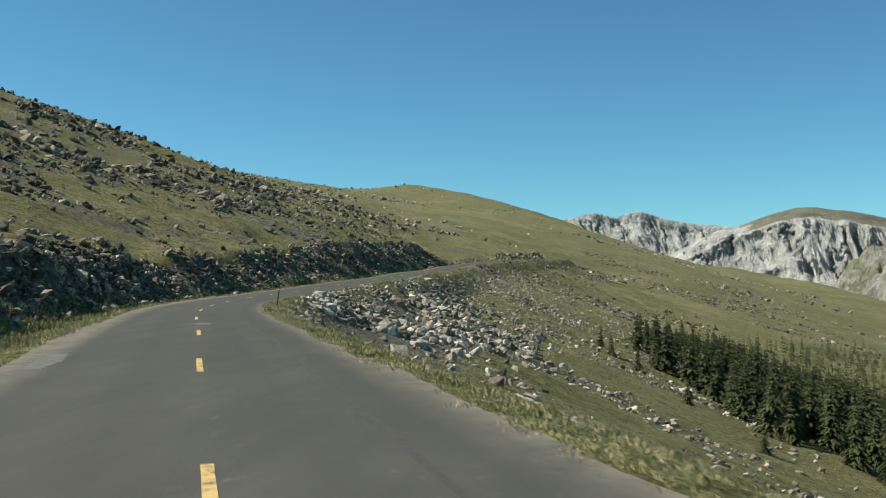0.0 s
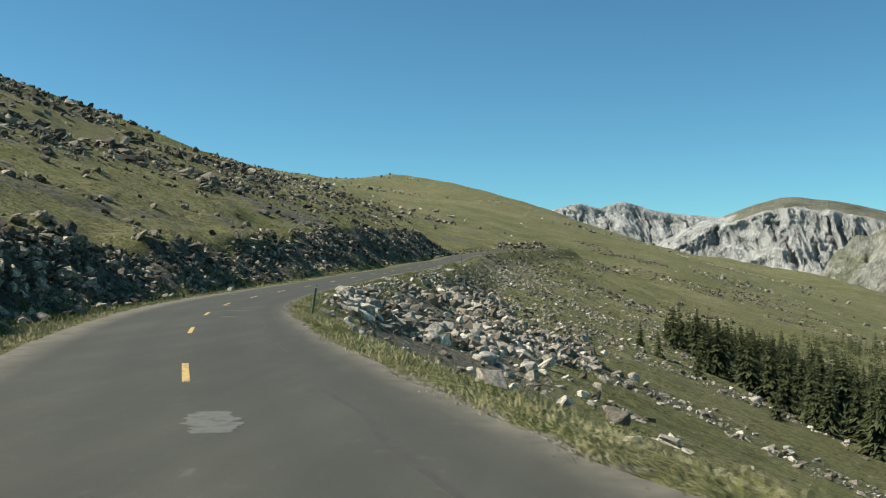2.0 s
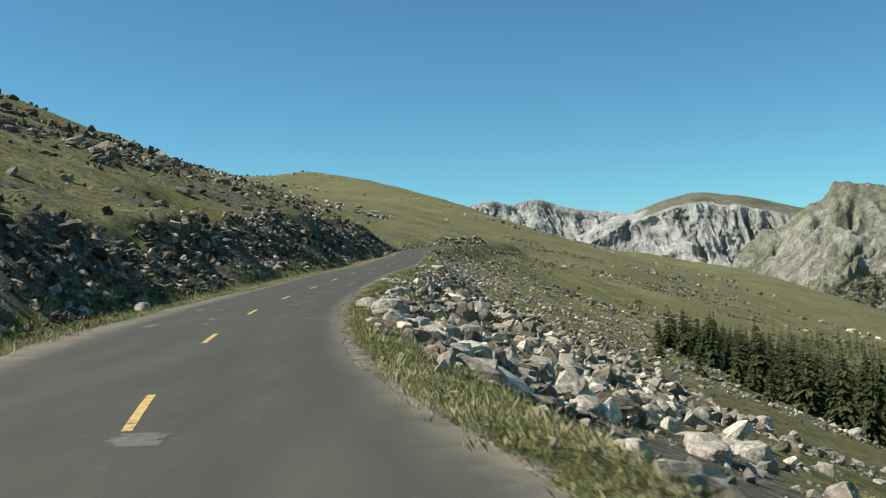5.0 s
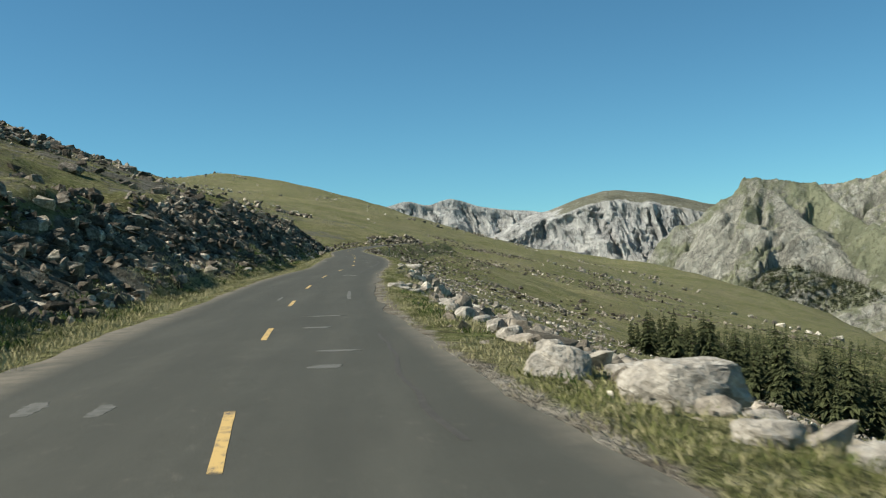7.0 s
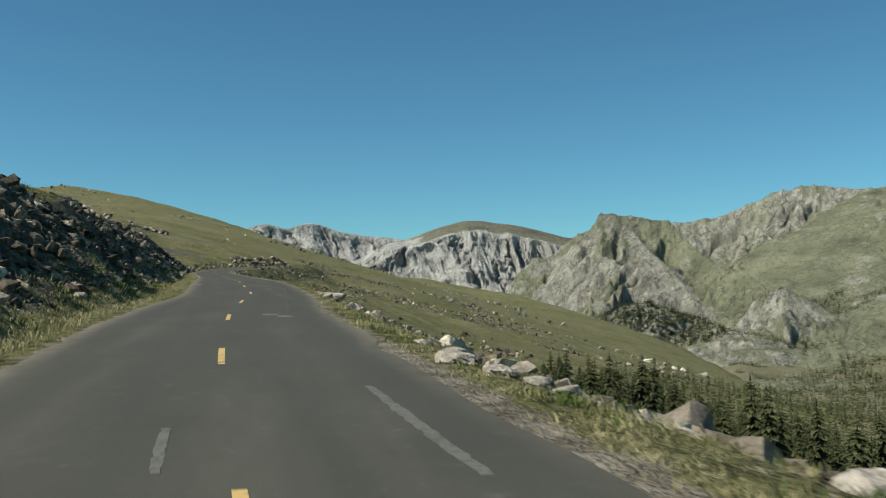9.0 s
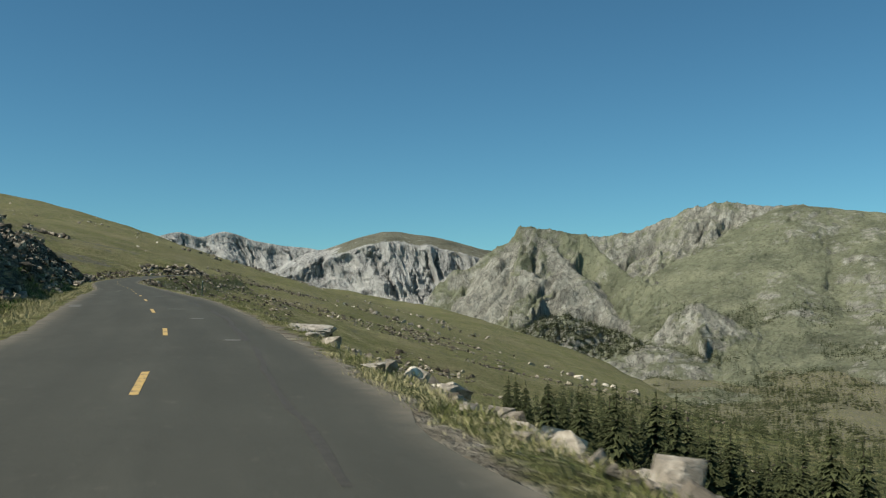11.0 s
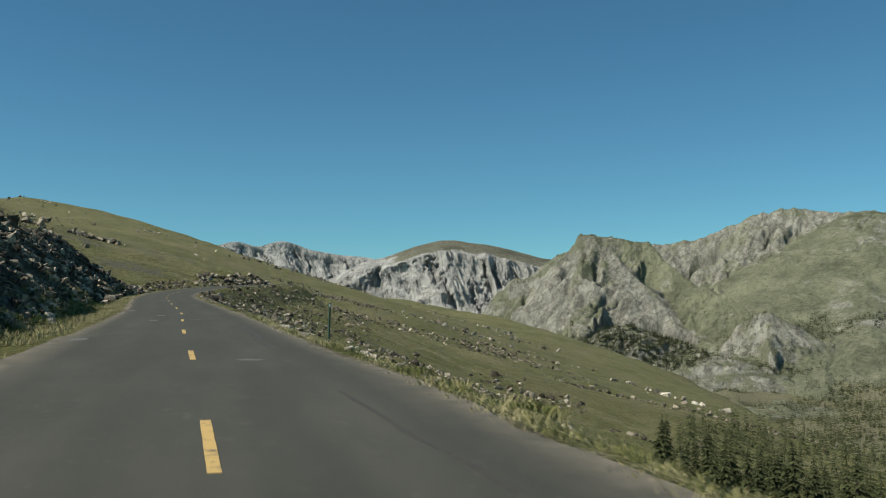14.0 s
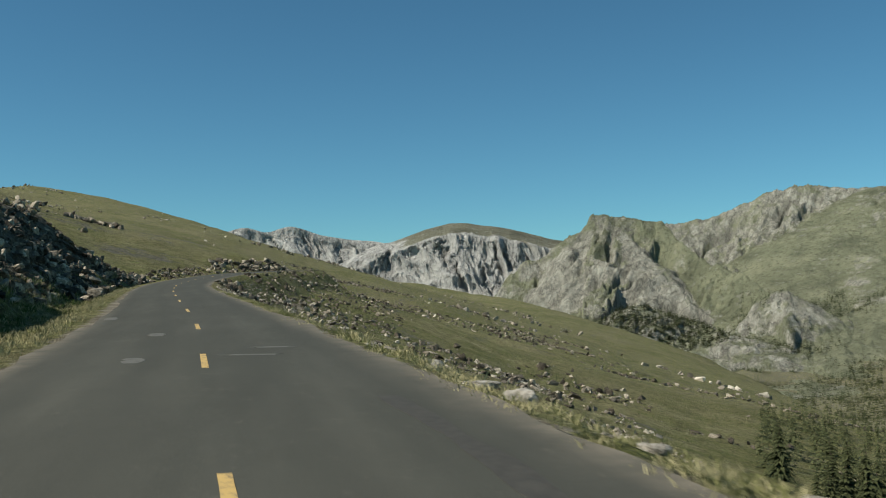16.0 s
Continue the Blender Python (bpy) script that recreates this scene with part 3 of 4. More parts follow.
for n, (y, u, length, width) in enumerate([(34.5, 0.25, 1.6, 0.55), (60, 0.9, 0.5, 0.6), (66.5, 1.1, 0.25, 1.0), (72.5, 0.2, 0.8, 0.5), (92, -2.3, 1.3, 0.3),
                                           (101, -2.2, 1.1, 0.25), (112, 1.1, 0.4, 0.6), (116, 1.3, 0.35, 0.9), (104, 1.2, 0.5, 0.5), 
                                           (148, 1.3, 1.0, 0.5), (168, 1.7, 0.5, 0.4), (185, 1.0, 0.4, 0.7), (206, 1.2, 0.5, 0.5), (232, -1.2, 1.2, 0.35),
                                           (240, -1.0, 1.3, 0.4), (233, 0.9, 0.3, 1.1), (188, -2.9, 2.5, 0.5), (215, -2.8, 1.6, 0.5), 
                                           (94.6, -0.85, 0.9, 0.22), (92.3, -0.72, 0.7, 0.16), (100.6, -1.36, 0.9, 0.18), (94.5, 2.5, 0.25, 1.2), (106.5, 1.42, 0.3, 0.7), (147, 1.7, 1.0, 0.4), (178, 1.34, 0.6, 0.4), (235, 1.49, 0.3, 0.9), (124.6, 1.95, 5.8, 0.13), (125.2, -0.53, 2.2, 0.09), (18, -3.0, 4.0, 0.6), (250, -2.7, 2.0, 0.4)]):
    k = 9 + int(6 * length)
    run = run_at(y) + np.linspace(0, length, k)
    w = width * (0.55 + 0.45 * np.sin(np.linspace(0.25, 2.9, k))) * (1 + 0.10 * rng.normal(size=k))
    strip("scuff_patch", run, u + 0.04 * width / 0.5 * rng.normal(size=k), np.abs(w) + 0.02, PALE, "pale scuffed patch on the asphalt", 0.003)


# ---------------------------------------------------------------- far mountains
def massif(name, label, crest, drop, run_out, material, rough, turf, steps=150, cols=800, back=500.0, seed=0, gully=60.0, calm=((0, 1), (1, 1)), cracks=1.0, lawn=(2.0, 3.0), clefts=()):
    """A mountain wall: a crest line, a face that falls towards the viewer's valley, and a back slope."""
    line = spline(crest, 12.0)
    s = np.r_[0, np.cumsum(np.linalg.norm(np.diff(line[:, :2], axis=0), axis=1))]
    at = np.linspace(0, s[-1], cols)
    p = np.stack([np.interp(at, s, line[:, k]) for k in range(3)], 1)
    p[:, 2] += rough * 0.055 * fractal(at, 0 * at, 70.0, 5, seed + 1, 0.6)
    toward = np.stack([-(p[:, 0] + 20) * 0.9, -(p[:, 1] - 100)], 1)
    toward /= np.linalg.norm(toward, axis=1)[:, None]
    k = np.linspace(0, 1, steps)
    kk = np.r_[-np.linspace(1, 0.1, 10), k]
    K, A = np.meshgrid(kk, at, indexing="ij")
    pos = np.maximum(K, 0)
    lower = np.interp(pos, *np.array(drop).T)
    out = np.interp(pos, *np.array(run_out).T)
    fall = 0.6 * out + 0.9 * lower
    mask = ramp(fractal(A, fall * 0.6, gully * 1.8, 2, seed + 5), -0.15, 0.2)
    wave = 16 * fractal(A, fall, 55.0, 3, seed + 9)
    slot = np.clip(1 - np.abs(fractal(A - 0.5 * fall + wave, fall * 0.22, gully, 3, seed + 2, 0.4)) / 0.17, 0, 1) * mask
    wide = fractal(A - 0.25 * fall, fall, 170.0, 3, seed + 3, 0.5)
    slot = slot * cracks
    # clefts cut the face and, through slot, also paint its recess shade
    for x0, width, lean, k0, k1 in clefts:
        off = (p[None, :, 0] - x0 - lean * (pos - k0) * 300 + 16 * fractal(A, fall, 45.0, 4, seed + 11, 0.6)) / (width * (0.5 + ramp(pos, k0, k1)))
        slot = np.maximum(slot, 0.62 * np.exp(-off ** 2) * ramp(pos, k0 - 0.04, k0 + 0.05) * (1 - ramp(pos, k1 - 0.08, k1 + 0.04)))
    crag, gain, size = 0.0, 1.0, 120.0
    for n in range(7):
        skew = 25 * value_noise(A / 90, fall / 90, seed + 60 + n)
        crag = crag + gain * (0.55 - 2 * np.abs(value_noise((A - 0.45 * fall + skew) / size, (fall * 0.6 - skew) / size, seed + 40 + n)))
        gain, size = gain * 0.58, size * 0.52
    ease = np.interp(A / s[-1], *np.array(calm).T)
    body = ramp(pos, 0.0, 0.12) * (1 - 0.93 * (1 - ramp(pos, 0.17, 0.28)) * ramp(A / s[-1], *lawn)) * (1 - 0.5 * ramp(pos, 0.7, 1.0)) * ease
    out = out + body * rough * (0.8 * wide - 1.5 * slot + 0.7 * crag)
    lower = lower + body * rough * (0.15 * wide + 0.2 * slot - 0.12 * crag)
    out = np.where(K < 0, K * back, out)
    lower = np.where(K < 0, K * K * back * 0.45, lower)
    X = p[None, :, 0] + toward[None, :, 0] * out
    Y = p[None, :, 1] + toward[None, :, 1] * out
    Z = p[None, :, 2] - lower
    slope = np.abs(np.gradient(Z, axis=0)) / (np.hypot(np.gradient(X, axis=0), np.gradient(Y, axis=0)) + 1e-3)
    green = turf(pos, A / s[-1], Z, slope) + 0 * X
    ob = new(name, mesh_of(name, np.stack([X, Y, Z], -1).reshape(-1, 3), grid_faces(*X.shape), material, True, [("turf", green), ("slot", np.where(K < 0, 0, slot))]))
    return tagged(ob, label, "mountain", kind="structure")


massif("mountain_far_range", "far range of pale granite cliffs with shade coloured into its gullies",
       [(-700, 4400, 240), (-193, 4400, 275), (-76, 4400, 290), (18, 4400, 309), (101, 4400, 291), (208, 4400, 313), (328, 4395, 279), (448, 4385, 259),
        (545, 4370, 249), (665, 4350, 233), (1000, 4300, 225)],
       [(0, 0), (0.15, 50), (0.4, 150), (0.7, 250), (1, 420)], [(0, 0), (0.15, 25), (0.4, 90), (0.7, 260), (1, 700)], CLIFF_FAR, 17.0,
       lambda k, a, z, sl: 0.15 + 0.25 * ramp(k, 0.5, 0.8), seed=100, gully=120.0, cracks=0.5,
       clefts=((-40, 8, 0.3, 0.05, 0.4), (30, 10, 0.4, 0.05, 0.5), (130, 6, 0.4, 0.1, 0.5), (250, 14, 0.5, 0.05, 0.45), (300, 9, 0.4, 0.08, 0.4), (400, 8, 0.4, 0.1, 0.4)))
massif("mountain_plateau", "flat-topped mountain with a grassy summit and a grey cliff wall",
       [(150, 3800, 20), (300, 3790, 110), (464, 3784, 197), (547, 3771, 216), (650, 3753, 254), (753, 3732, 276), (855, 3709, 267), (976, 3677, 244),
        (1095, 3641, 210), (1300, 3590, 180)],
       [(0, 0), (0.15, 28), (0.24, 50), (0.3, 75), (0.6, 240), (0.8, 330), (1, 540)], [(0, 0), (0.15, 120), (0.24, 190), (0.3, 205), (0.6, 290), (0.8, 430), (1, 900)],
       CLIFF_FAR, 24.0, lambda k, a, z, sl: 0.85 * (1 - ramp(k, 0.17, 0.27)) * ramp(a, 0.30, 0.42) + 0.1, seed=200, gully=120.0, cracks=0.6, lawn=(0.30, 0.42),
       clefts=((400, 12, 0.55, 0.22, 0.6), (452, 9, 0.5, 0.26, 0.75), (500, 13, 0.6, 0.2, 0.5), (690, 15, 0.75, 0.26, 0.5), (740, 9, 0.6, 0.42, 0.7), (845, 12, 0.5, 0.45, 0.75),
               (885, 17, 0.25, 0.27, 0.62), (925, 9, 0.3, 0.3, 0.5), (985, 10, 0.4, 0.3, 0.6)))
# ---------------------------------------------------------------- the basin across the valley
# each ridge: crest points, drop by distance, rockiness, turf
RIDGES = {}
RIDGES["peak"] = ([(600, 2730, -60), (690, 2790, 60), (797, 2791, 126), (835, 2779, 151), (884, 2764, 186), (900, 2757, 212), (912, 2752, 225), (936, 2744, 221), (968, 2732, 217),
              (1052, 2698, 198), (1084, 2672, 190), (1115, 2580, 115), (1140, 2470, 75), (1160, 2370, 40), (1170, 2300, -10)],
             [(0, 0), (12, 12), (45, 60), (110, 135), (190, 205), (330, 275), (700, 420), (1500, 900)], 1.0, 0.54)
RIDGES["cirque"] = ([(900, 3330, 150), (1130, 3260, 215), (1248, 3207, 235), (1364, 3155, 231), (1445, 3116, 247), (1524, 3075, 283), (1615, 3024, 324), (1690, 2980, 333),
                (1747, 2944, 330), (1816, 2898, 316), (1884, 2851, 317)],
               [(0, 0), (15, 20), (80, 100), (170, 142), (300, 172), (500, 215), (900, 300), (1400, 430), (2200, 900)], 0.9, 0.50)
RIDGES["green crest"] = ([(1850, 2875, 312), (1884, 2851, 317), (1996, 2767, 295), (2200, 2550, 260), (2500, 2100, 200)],
                    [(0, 0), (60, 16), (150, 60), (300, 140), (600, 290), (1000, 430), (1500, 700), (2000, 1100)], 0.22, 0.60)
RIDGES["green shoulder"] = ([(1850, 2875, 312), (1760, 2760, 225), (1650, 2600, 140), (1560, 2430, 75), (1470, 2290, 15), (1370, 2150, -45), (1270, 2020, -105)],
                       [(0, 0), (60, 15), (150, 62), (300, 160), (600, 380), (1000, 700)], 0.40, 0.56)
RIDGES["green flank"] = ([(1996, 2767, 290), (1880, 2480, 170), (1740, 2220, 60), (1560, 1990, -40), (1350, 1800, -110)],
                    [(0, 0), (80, 16), (200, 75), (400, 190), (700, 400), (1200, 900)], 0.40, 0.55)
RIDGES["knob"] = ([(1045, 2225, -72), (1078, 2230, -44), (1102, 2230, -16), (1124, 2226, -2), (1142, 2220, 10), (1155, 2212, 11), (1172, 2202, -2), (1192, 2188, -16),
              (1222, 2165, -40), (1265, 2130, -76)],
             [(0, 0), (25, 24), (70, 60), (160, 110), (400, 250), (900, 700)], 0.55, 0.60)
RIDGES["buttress"] = ([(965, 2733, 205), (985, 2660, 150), (1008, 2580, 88), (1028, 2500, 34), (1040, 2440, -20)],
                 [(0, 0), (30, 12), (80, 48), (160, 120), (300, 240), (800, 700)], 0.9, 0.30)
RIDGES["wooded rise"] = ([(740, 2390, -75), (781, 2370, -55), (830, 2350, -28), (878, 2331, -22), (920, 2290, -38), (962, 2239, -58), (994, 2167, -76), (1043, 2084, -100)],
                    [(0, 0), (60, 22), (150, 75), (300, 160), (700, 600)], 0.5, 0.46)


def beside_line(x, y, crest):
    """Distance to a crest line, length along it, and its height there."""
    line = spline(crest, 9.0)
    s = np.r_[0, np.cumsum(np.linalg.norm(np.diff(line[:, :2], axis=0), axis=1))]
    way = np.gradient(line[:, :2], axis=0)
    way /= np.linalg.norm(way, axis=1)[:, None]
    near = np.empty(len(x), int)
    for k in range(0, len(x), 20000):
        near[k:k + 20000] = ((x[k:k + 20000, None] - line[None, :, 0]) ** 2 + (y[k:k + 20000, None] - line[None, :, 1]) ** 2).argmin(1)
    ox, oy = x - line[near, 0], y - line[near, 1]
    along = np.clip(ox * way[near, 0] + oy * way[near, 1], -6, 6)
    d = np.sqrt(np.maximum(ox ** 2 + oy ** 2 - along ** 2, 0))
    side = np.sign(ox * way[near, 1] - oy * way[near, 0])
    return d, s[near] + along, np.interp(s[near] + along, s, line[:, 2]), side


def basin(x, y):
    """Height, turf and groove of the basin's ground; groove paints shade into the hollows."""
    shape = np.shape(x)
    x, y = np.asarray(x, float).ravel(), np.asarray(y, float).ravel()
    wx, wy = x + 9 * fractal(x, y, 70.0, 3, 701), y + 9 * fractal(x, y, 70.0, 3, 702)
    far = np.hypot(x + 20, y - 100)
    h = -205 + 0.05 * np.maximum(far - 900, 0) - 12 + 14 * ramp(y, 2130, 2280) + 6 * fractal(x, y, 110.0, 4, 703)
    h = h - 120 * ramp(-x, -1000, -800) * ramp(y, 2250, 2600)
    turf, groove, rocky = np.full(len(x), 0.55), np.zeros(len(x)), np.full(len(x), 0.3)
    for n, (crest, drop, rock, green) in enumerate(RIDGES.values()):
        reach = 1300 if n in (1, 2) else 650
        c = np.array(crest)
        at = np.where((wx > c[:, 0].min() - reach) & (wx < c[:, 0].max() + reach) & (wy > c[:, 1].min() - reach) & (wy < c[:, 1].max() + reach))[0]
        if not len(at):
            continue
        d, s, z, side = beside_line(wx[at], wy[at], crest)
        seed = 720 + 20 * n
        lean = s + side * 0.45 * d + 14 * fractal(s, d, 60.0, 2, seed + 1)
        rib = 1 - 2.2 * np.abs(fractal(lean, d * 0.30, 85.0, 4, seed + 2, 0.55))
        fine = 0.5 - 1.4 * np.abs(fractal(lean, d * 0.5, 30.0, 3, seed + 3, 0.62))
        body = ramp(d, 4, 70) * (1 - 0.85 * ramp(d, 300, 600))
        top = z + rock * 3.5 * fractal(s, 0 * s, 26.0, 3, seed + 4)
        if n == 1:
            top = top + (235 - z) * ramp(d, 60, 350)
        one = top - np.interp(d, *np.array(drop).T) + rock * body * (21 * rib + 14 * fine)
        if n == 1:
            one = one - 320 * ramp(-wx[at], -1080, -880)
        if n == 0:
            green = green + 0.26 * ramp(s, 380, 560) + 0.12 * (1 - ramp(d, 60, 190))
        gap = one - h[at]
        win = ramp(gap, -7, 7)
        h[at] = np.maximum(h[at], one) + 3.0 * np.exp(-np.abs(gap) / 7.0)
        turf[at] += (green + 0.22 * ramp(d, 170, 420) - turf[at]) * win
        rocky[at] += (rock * (1 - 0.6 * ramp(d, 200, 450)) - rocky[at]) * win
        # hollows between ribs, darkened in the material in place of shade
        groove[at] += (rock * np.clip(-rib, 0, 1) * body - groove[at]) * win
    h = h + (1.2 + 3.5 * rocky) * fractal(x, y, 32.0, 4, 705, 0.6)
    return h.reshape(shape), turf.reshape(shape), groove.reshape(shape)


bx, by = np.meshgrid(np.arange(560, 2480, 4.2), np.arange(1300, 3420, 4.2))
bz, bturf, bgroove = basin(bx, by)
steep = np.hypot(*np.gradient(bz, 4.2))
bturf = bturf + 0.22 * (1 - ramp(steep, 0.25, 0.75)) - 0.16 * ramp(steep, 0.8, 1.5)
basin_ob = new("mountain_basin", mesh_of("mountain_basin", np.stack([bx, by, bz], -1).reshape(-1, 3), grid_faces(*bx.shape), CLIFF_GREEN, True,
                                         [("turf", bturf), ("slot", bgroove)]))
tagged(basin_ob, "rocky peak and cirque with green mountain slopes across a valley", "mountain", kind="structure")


# ---------------------------------------------------------------- stones
def clustered(n, lo_y, hi_y, lo_u, hi_u, size, least, seed, power=1.0):
    """Random road offsets, kept where a noise says that stones gather."""
    r = np.random.default_rng(seed)
    ry = r.uniform(lo_y, hi_y, n * 4)
    u = lo_u + (hi_u - lo_u) * r.uniform(0, 1, n * 4) ** power
    x, y = beside_road(ry, u)
    keep = fractal(x, y, size, 3, seed) + 0.32 * r.normal(size=len(x)) > least
    x, y = x[keep][:n], y[keep][:n]
    return on_land(x, y)


def near_small(p, sizes, least=0.3):
    """Stones get smaller towards the road's edge."""
    _, u, _ = road_frame(p[:, 0], p[:, 1])
    return sizes * np.clip(least + (np.abs(u) - 5.0) / 9.0, least, 1.0)


def stone_sizes(n, small, large, seed, power=2.5):
    return small + (large - small) * np.random.default_rng(seed).uniform(0, 1, n) ** power


def thinned(p, seed):
    """Fewer stones on the grassy brow just above the middle of the cut."""
    _, u, _ = road_frame(p[:, 0], p[:, 1])
    brow = (u > -30) & (p[:, 1] > 92) & (p[:, 1] < 215)
    return p[~brow | (np.random.default_rng(seed).uniform(size=len(p)) < 0.25)]


def spilled(p, seed):
    """The spill widens down the slope as the road goes on; only strays lie before its lower edge."""
    near, u, _ = road_frame(p[:, 0], p[:, 1])
    within = u < 5.0 + 0.52 * (ROAD[near, 1] - 83) + 1.5 * fractal(p[:, 0], p[:, 1], 6.0, 2, seed)
    return p[within | (np.random.default_rng(seed).uniform(size=len(p)) < 0.05)]


# the rock cut beside the road
p = clustered(15500, 5, 348, -6.4, -10.9, 3.2, -0.6, 11)
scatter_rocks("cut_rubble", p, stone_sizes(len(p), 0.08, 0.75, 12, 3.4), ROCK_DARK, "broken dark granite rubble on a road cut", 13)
p = clustered(4200, 148, 335, -9.8, -14.0, 4.0, -0.1, 10)
q = clustered(2600, 60, 150, -9.6, -12.6, 4.0, -0.4, 7)
p = np.concatenate([p, q])
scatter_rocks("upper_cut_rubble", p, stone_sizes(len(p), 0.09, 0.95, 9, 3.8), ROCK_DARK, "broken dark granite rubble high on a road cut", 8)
p = clustered(290, 20, 250, -7.3, -10.8, 7.0, 0.1, 14)
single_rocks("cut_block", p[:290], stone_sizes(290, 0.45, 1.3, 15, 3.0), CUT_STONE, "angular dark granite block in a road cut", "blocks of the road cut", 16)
p = clustered(2600, 278, 347, -5.0, -9.6, 6.0, -0.5, 17)
scatter_rocks("end_cut_rubble", p, stone_sizes(len(p), 0.12, 1.2, 18, 3.2), ROCK_DARK, "broken dark rock on the high end of a road cut", 19)
# the hillside above
p = thinned(clustered(7000, 20, 350, -11.2, -62, 14.0, 0.36, 21, 1.0), 1)
p, sizes, far, far_sizes = told_apart(p, stone_sizes(len(p), 0.12, 1.5, 22, 4.4), 270, 260)
single_rocks("hillside_stone", p, sizes, CUT_STONE, "dark lichen-stained stone on a grassy hillside", "larger stones of the hillside", 65)
scatter_rocks("hillside_stones", far, far_sizes, ROCK_DARK, "grey stones scattered on a grassy hillside", 23, fine=0.5)
p = thinned(clustered(4000, 20, 350, -11.5, -62, 14.0, -0.3, 20, 1.2), 2)
scatter_rocks("hillside_single_stones", p, stone_sizes(len(p), 0.12, 1.1, 30, 4.0), ROCK_DARK, "single grey stones in hillside grass", 31, fine=0.5)
p = clustered(10000, 60, 480, -45, -165, 20.0, 0.2, 24)
scatter_rocks("upper_hillside_stones", p, stone_sizes(len(p), 0.25, 2.6, 25, 4.2), ROCK_DARK, "grey boulders strewn over an upper hillside", 26, fine=1.0)
p = thinned(clustered(420, 40, 440, -34, -150, 24.0, 0.35, 27), 3)
scatter_rocks("hillside_blocks", p, stone_sizes(len(p), 0.9, 2.8, 28, 2.4), ROCK_DARK, "large lichen-stained blocks on a hillside", 29, LARGE, 0.35)
# the rock spill below the road
p = spilled(clustered(7600, 68, 188, 4.9, 27, 8.0, 0.02, 31, 1.5), 4)
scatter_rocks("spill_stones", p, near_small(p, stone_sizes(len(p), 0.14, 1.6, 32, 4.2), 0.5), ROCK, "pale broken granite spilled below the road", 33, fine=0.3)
p = spilled(clustered(380, 76, 116, 5.2, 19, 7.0, -0.05, 34, 1.4), 5)
single_rocks("spilled_block", p[:280], near_small(p, stone_sizes(len(p), 0.5, 1.9, 35, 2.8), 0.55)[:280], SPILLED, "pale angular granite block in a rock spill", "blocks of the rock spill", 36)
p = clustered(1900, 150, 345, 4.6, 13, 9.0, 0.05, 37, 1.3)
scatter_rocks("bank_stones", p, near_small(p, stone_sizes(len(p), 0.12, 0.8, 38, 3.0), 0.4), ROCK, "stones on the bank below the road", 39)
# meadow slope below the road
p = clustered(15000, 8, 400, 5.2, 66, 13.0, 0.22, 41, 1.2)
_, u, _ = road_frame(p[:, 0], p[:, 1])
p = p[(p[:, 1] > 108) | (u > 48) | (np.random.default_rng(40).uniform(size=len(p)) < 0.30)]
p, sizes, far, far_sizes = told_apart(p, near_small(p, stone_sizes(len(p), 0.12, 1.05, 42, 4.2)), 270, 230)
single_rocks("slope_stone", p, sizes, SPILLED, "pale granite stone in short meadow grass", "larger stones of the slope", 64)
scatter_rocks("slope_stones", far, far_sizes, ROCK, "pale stones in the short grass of a slope", 43, fine=0.45)
p = clustered(1500, 70, 330, 4.0, 8.5, 8.0, 0.0, 44, 1.2)
scatter_rocks("verge_stones", p, stone_sizes(len(p), 0.07, 0.42, 45, 3.0), ROCK, "pale stones along the road's outer verge", 46)
p = clustered(1500, 330, 500, 4.0, 30, 12.0, 0.0, 47, 1.4)
scatter_rocks("shoulder_stones", p, stone_sizes(len(p), 0.25, 1.2, 48), ROCK_DARK, "stones on the far shoulder of the hill", 49)
p = clustered(700, 425, 520, -4.6, -11, 12.0, -0.5, 50)
scatter_rocks("outcrop_stones", p, stone_sizes(len(p), 0.4, 1.5, 51, 2.0), ROCK_DARK, "dark outcrop above the far bend", 52, LARGE)
p = clustered(500, 345, 430, -4.6, -9, 10.0, -0.3, 53)
scatter_rocks("far_cut_stones", p, stone_sizes(len(p), 0.25, 1.0, 54), ROCK_DARK, "low stony cut beside the far road", 55)
r = np.random.default_rng(56)
x, y = r.uniform(-10, 190, 30000), r.uniform(330, 800, 30000)
keep = fractal(x, y, 34.0, 4, 57) + 0.18 * r.normal(size=len(x)) > 0.40
p = on_land(x[keep][:5500], y[keep][:5500])
scatter_rocks("far_slope_stones", p, stone_sizes(len(p), 0.35, 2.0, 58, 3.4), ROCK_DARK, "bands of pale stones on a far grassy slope", 59, fine=1.4)
r = np.random.default_rng(60)
x, y = r.uniform(-420, 250, 9000), r.uniform(600, 1650, 9000)
keep = fractal(x, y, 120.0, 4, 61) + 0.3 * r.normal(size=len(x)) > 0.5
p = on_land(x[keep][:1500], y[keep][:1500])
scatter_rocks("hill_stones", p, stone_sizes(len(p), 1.5, 5.0, 62), ROCK, "outcrops on the flank of a far green hill", 63)

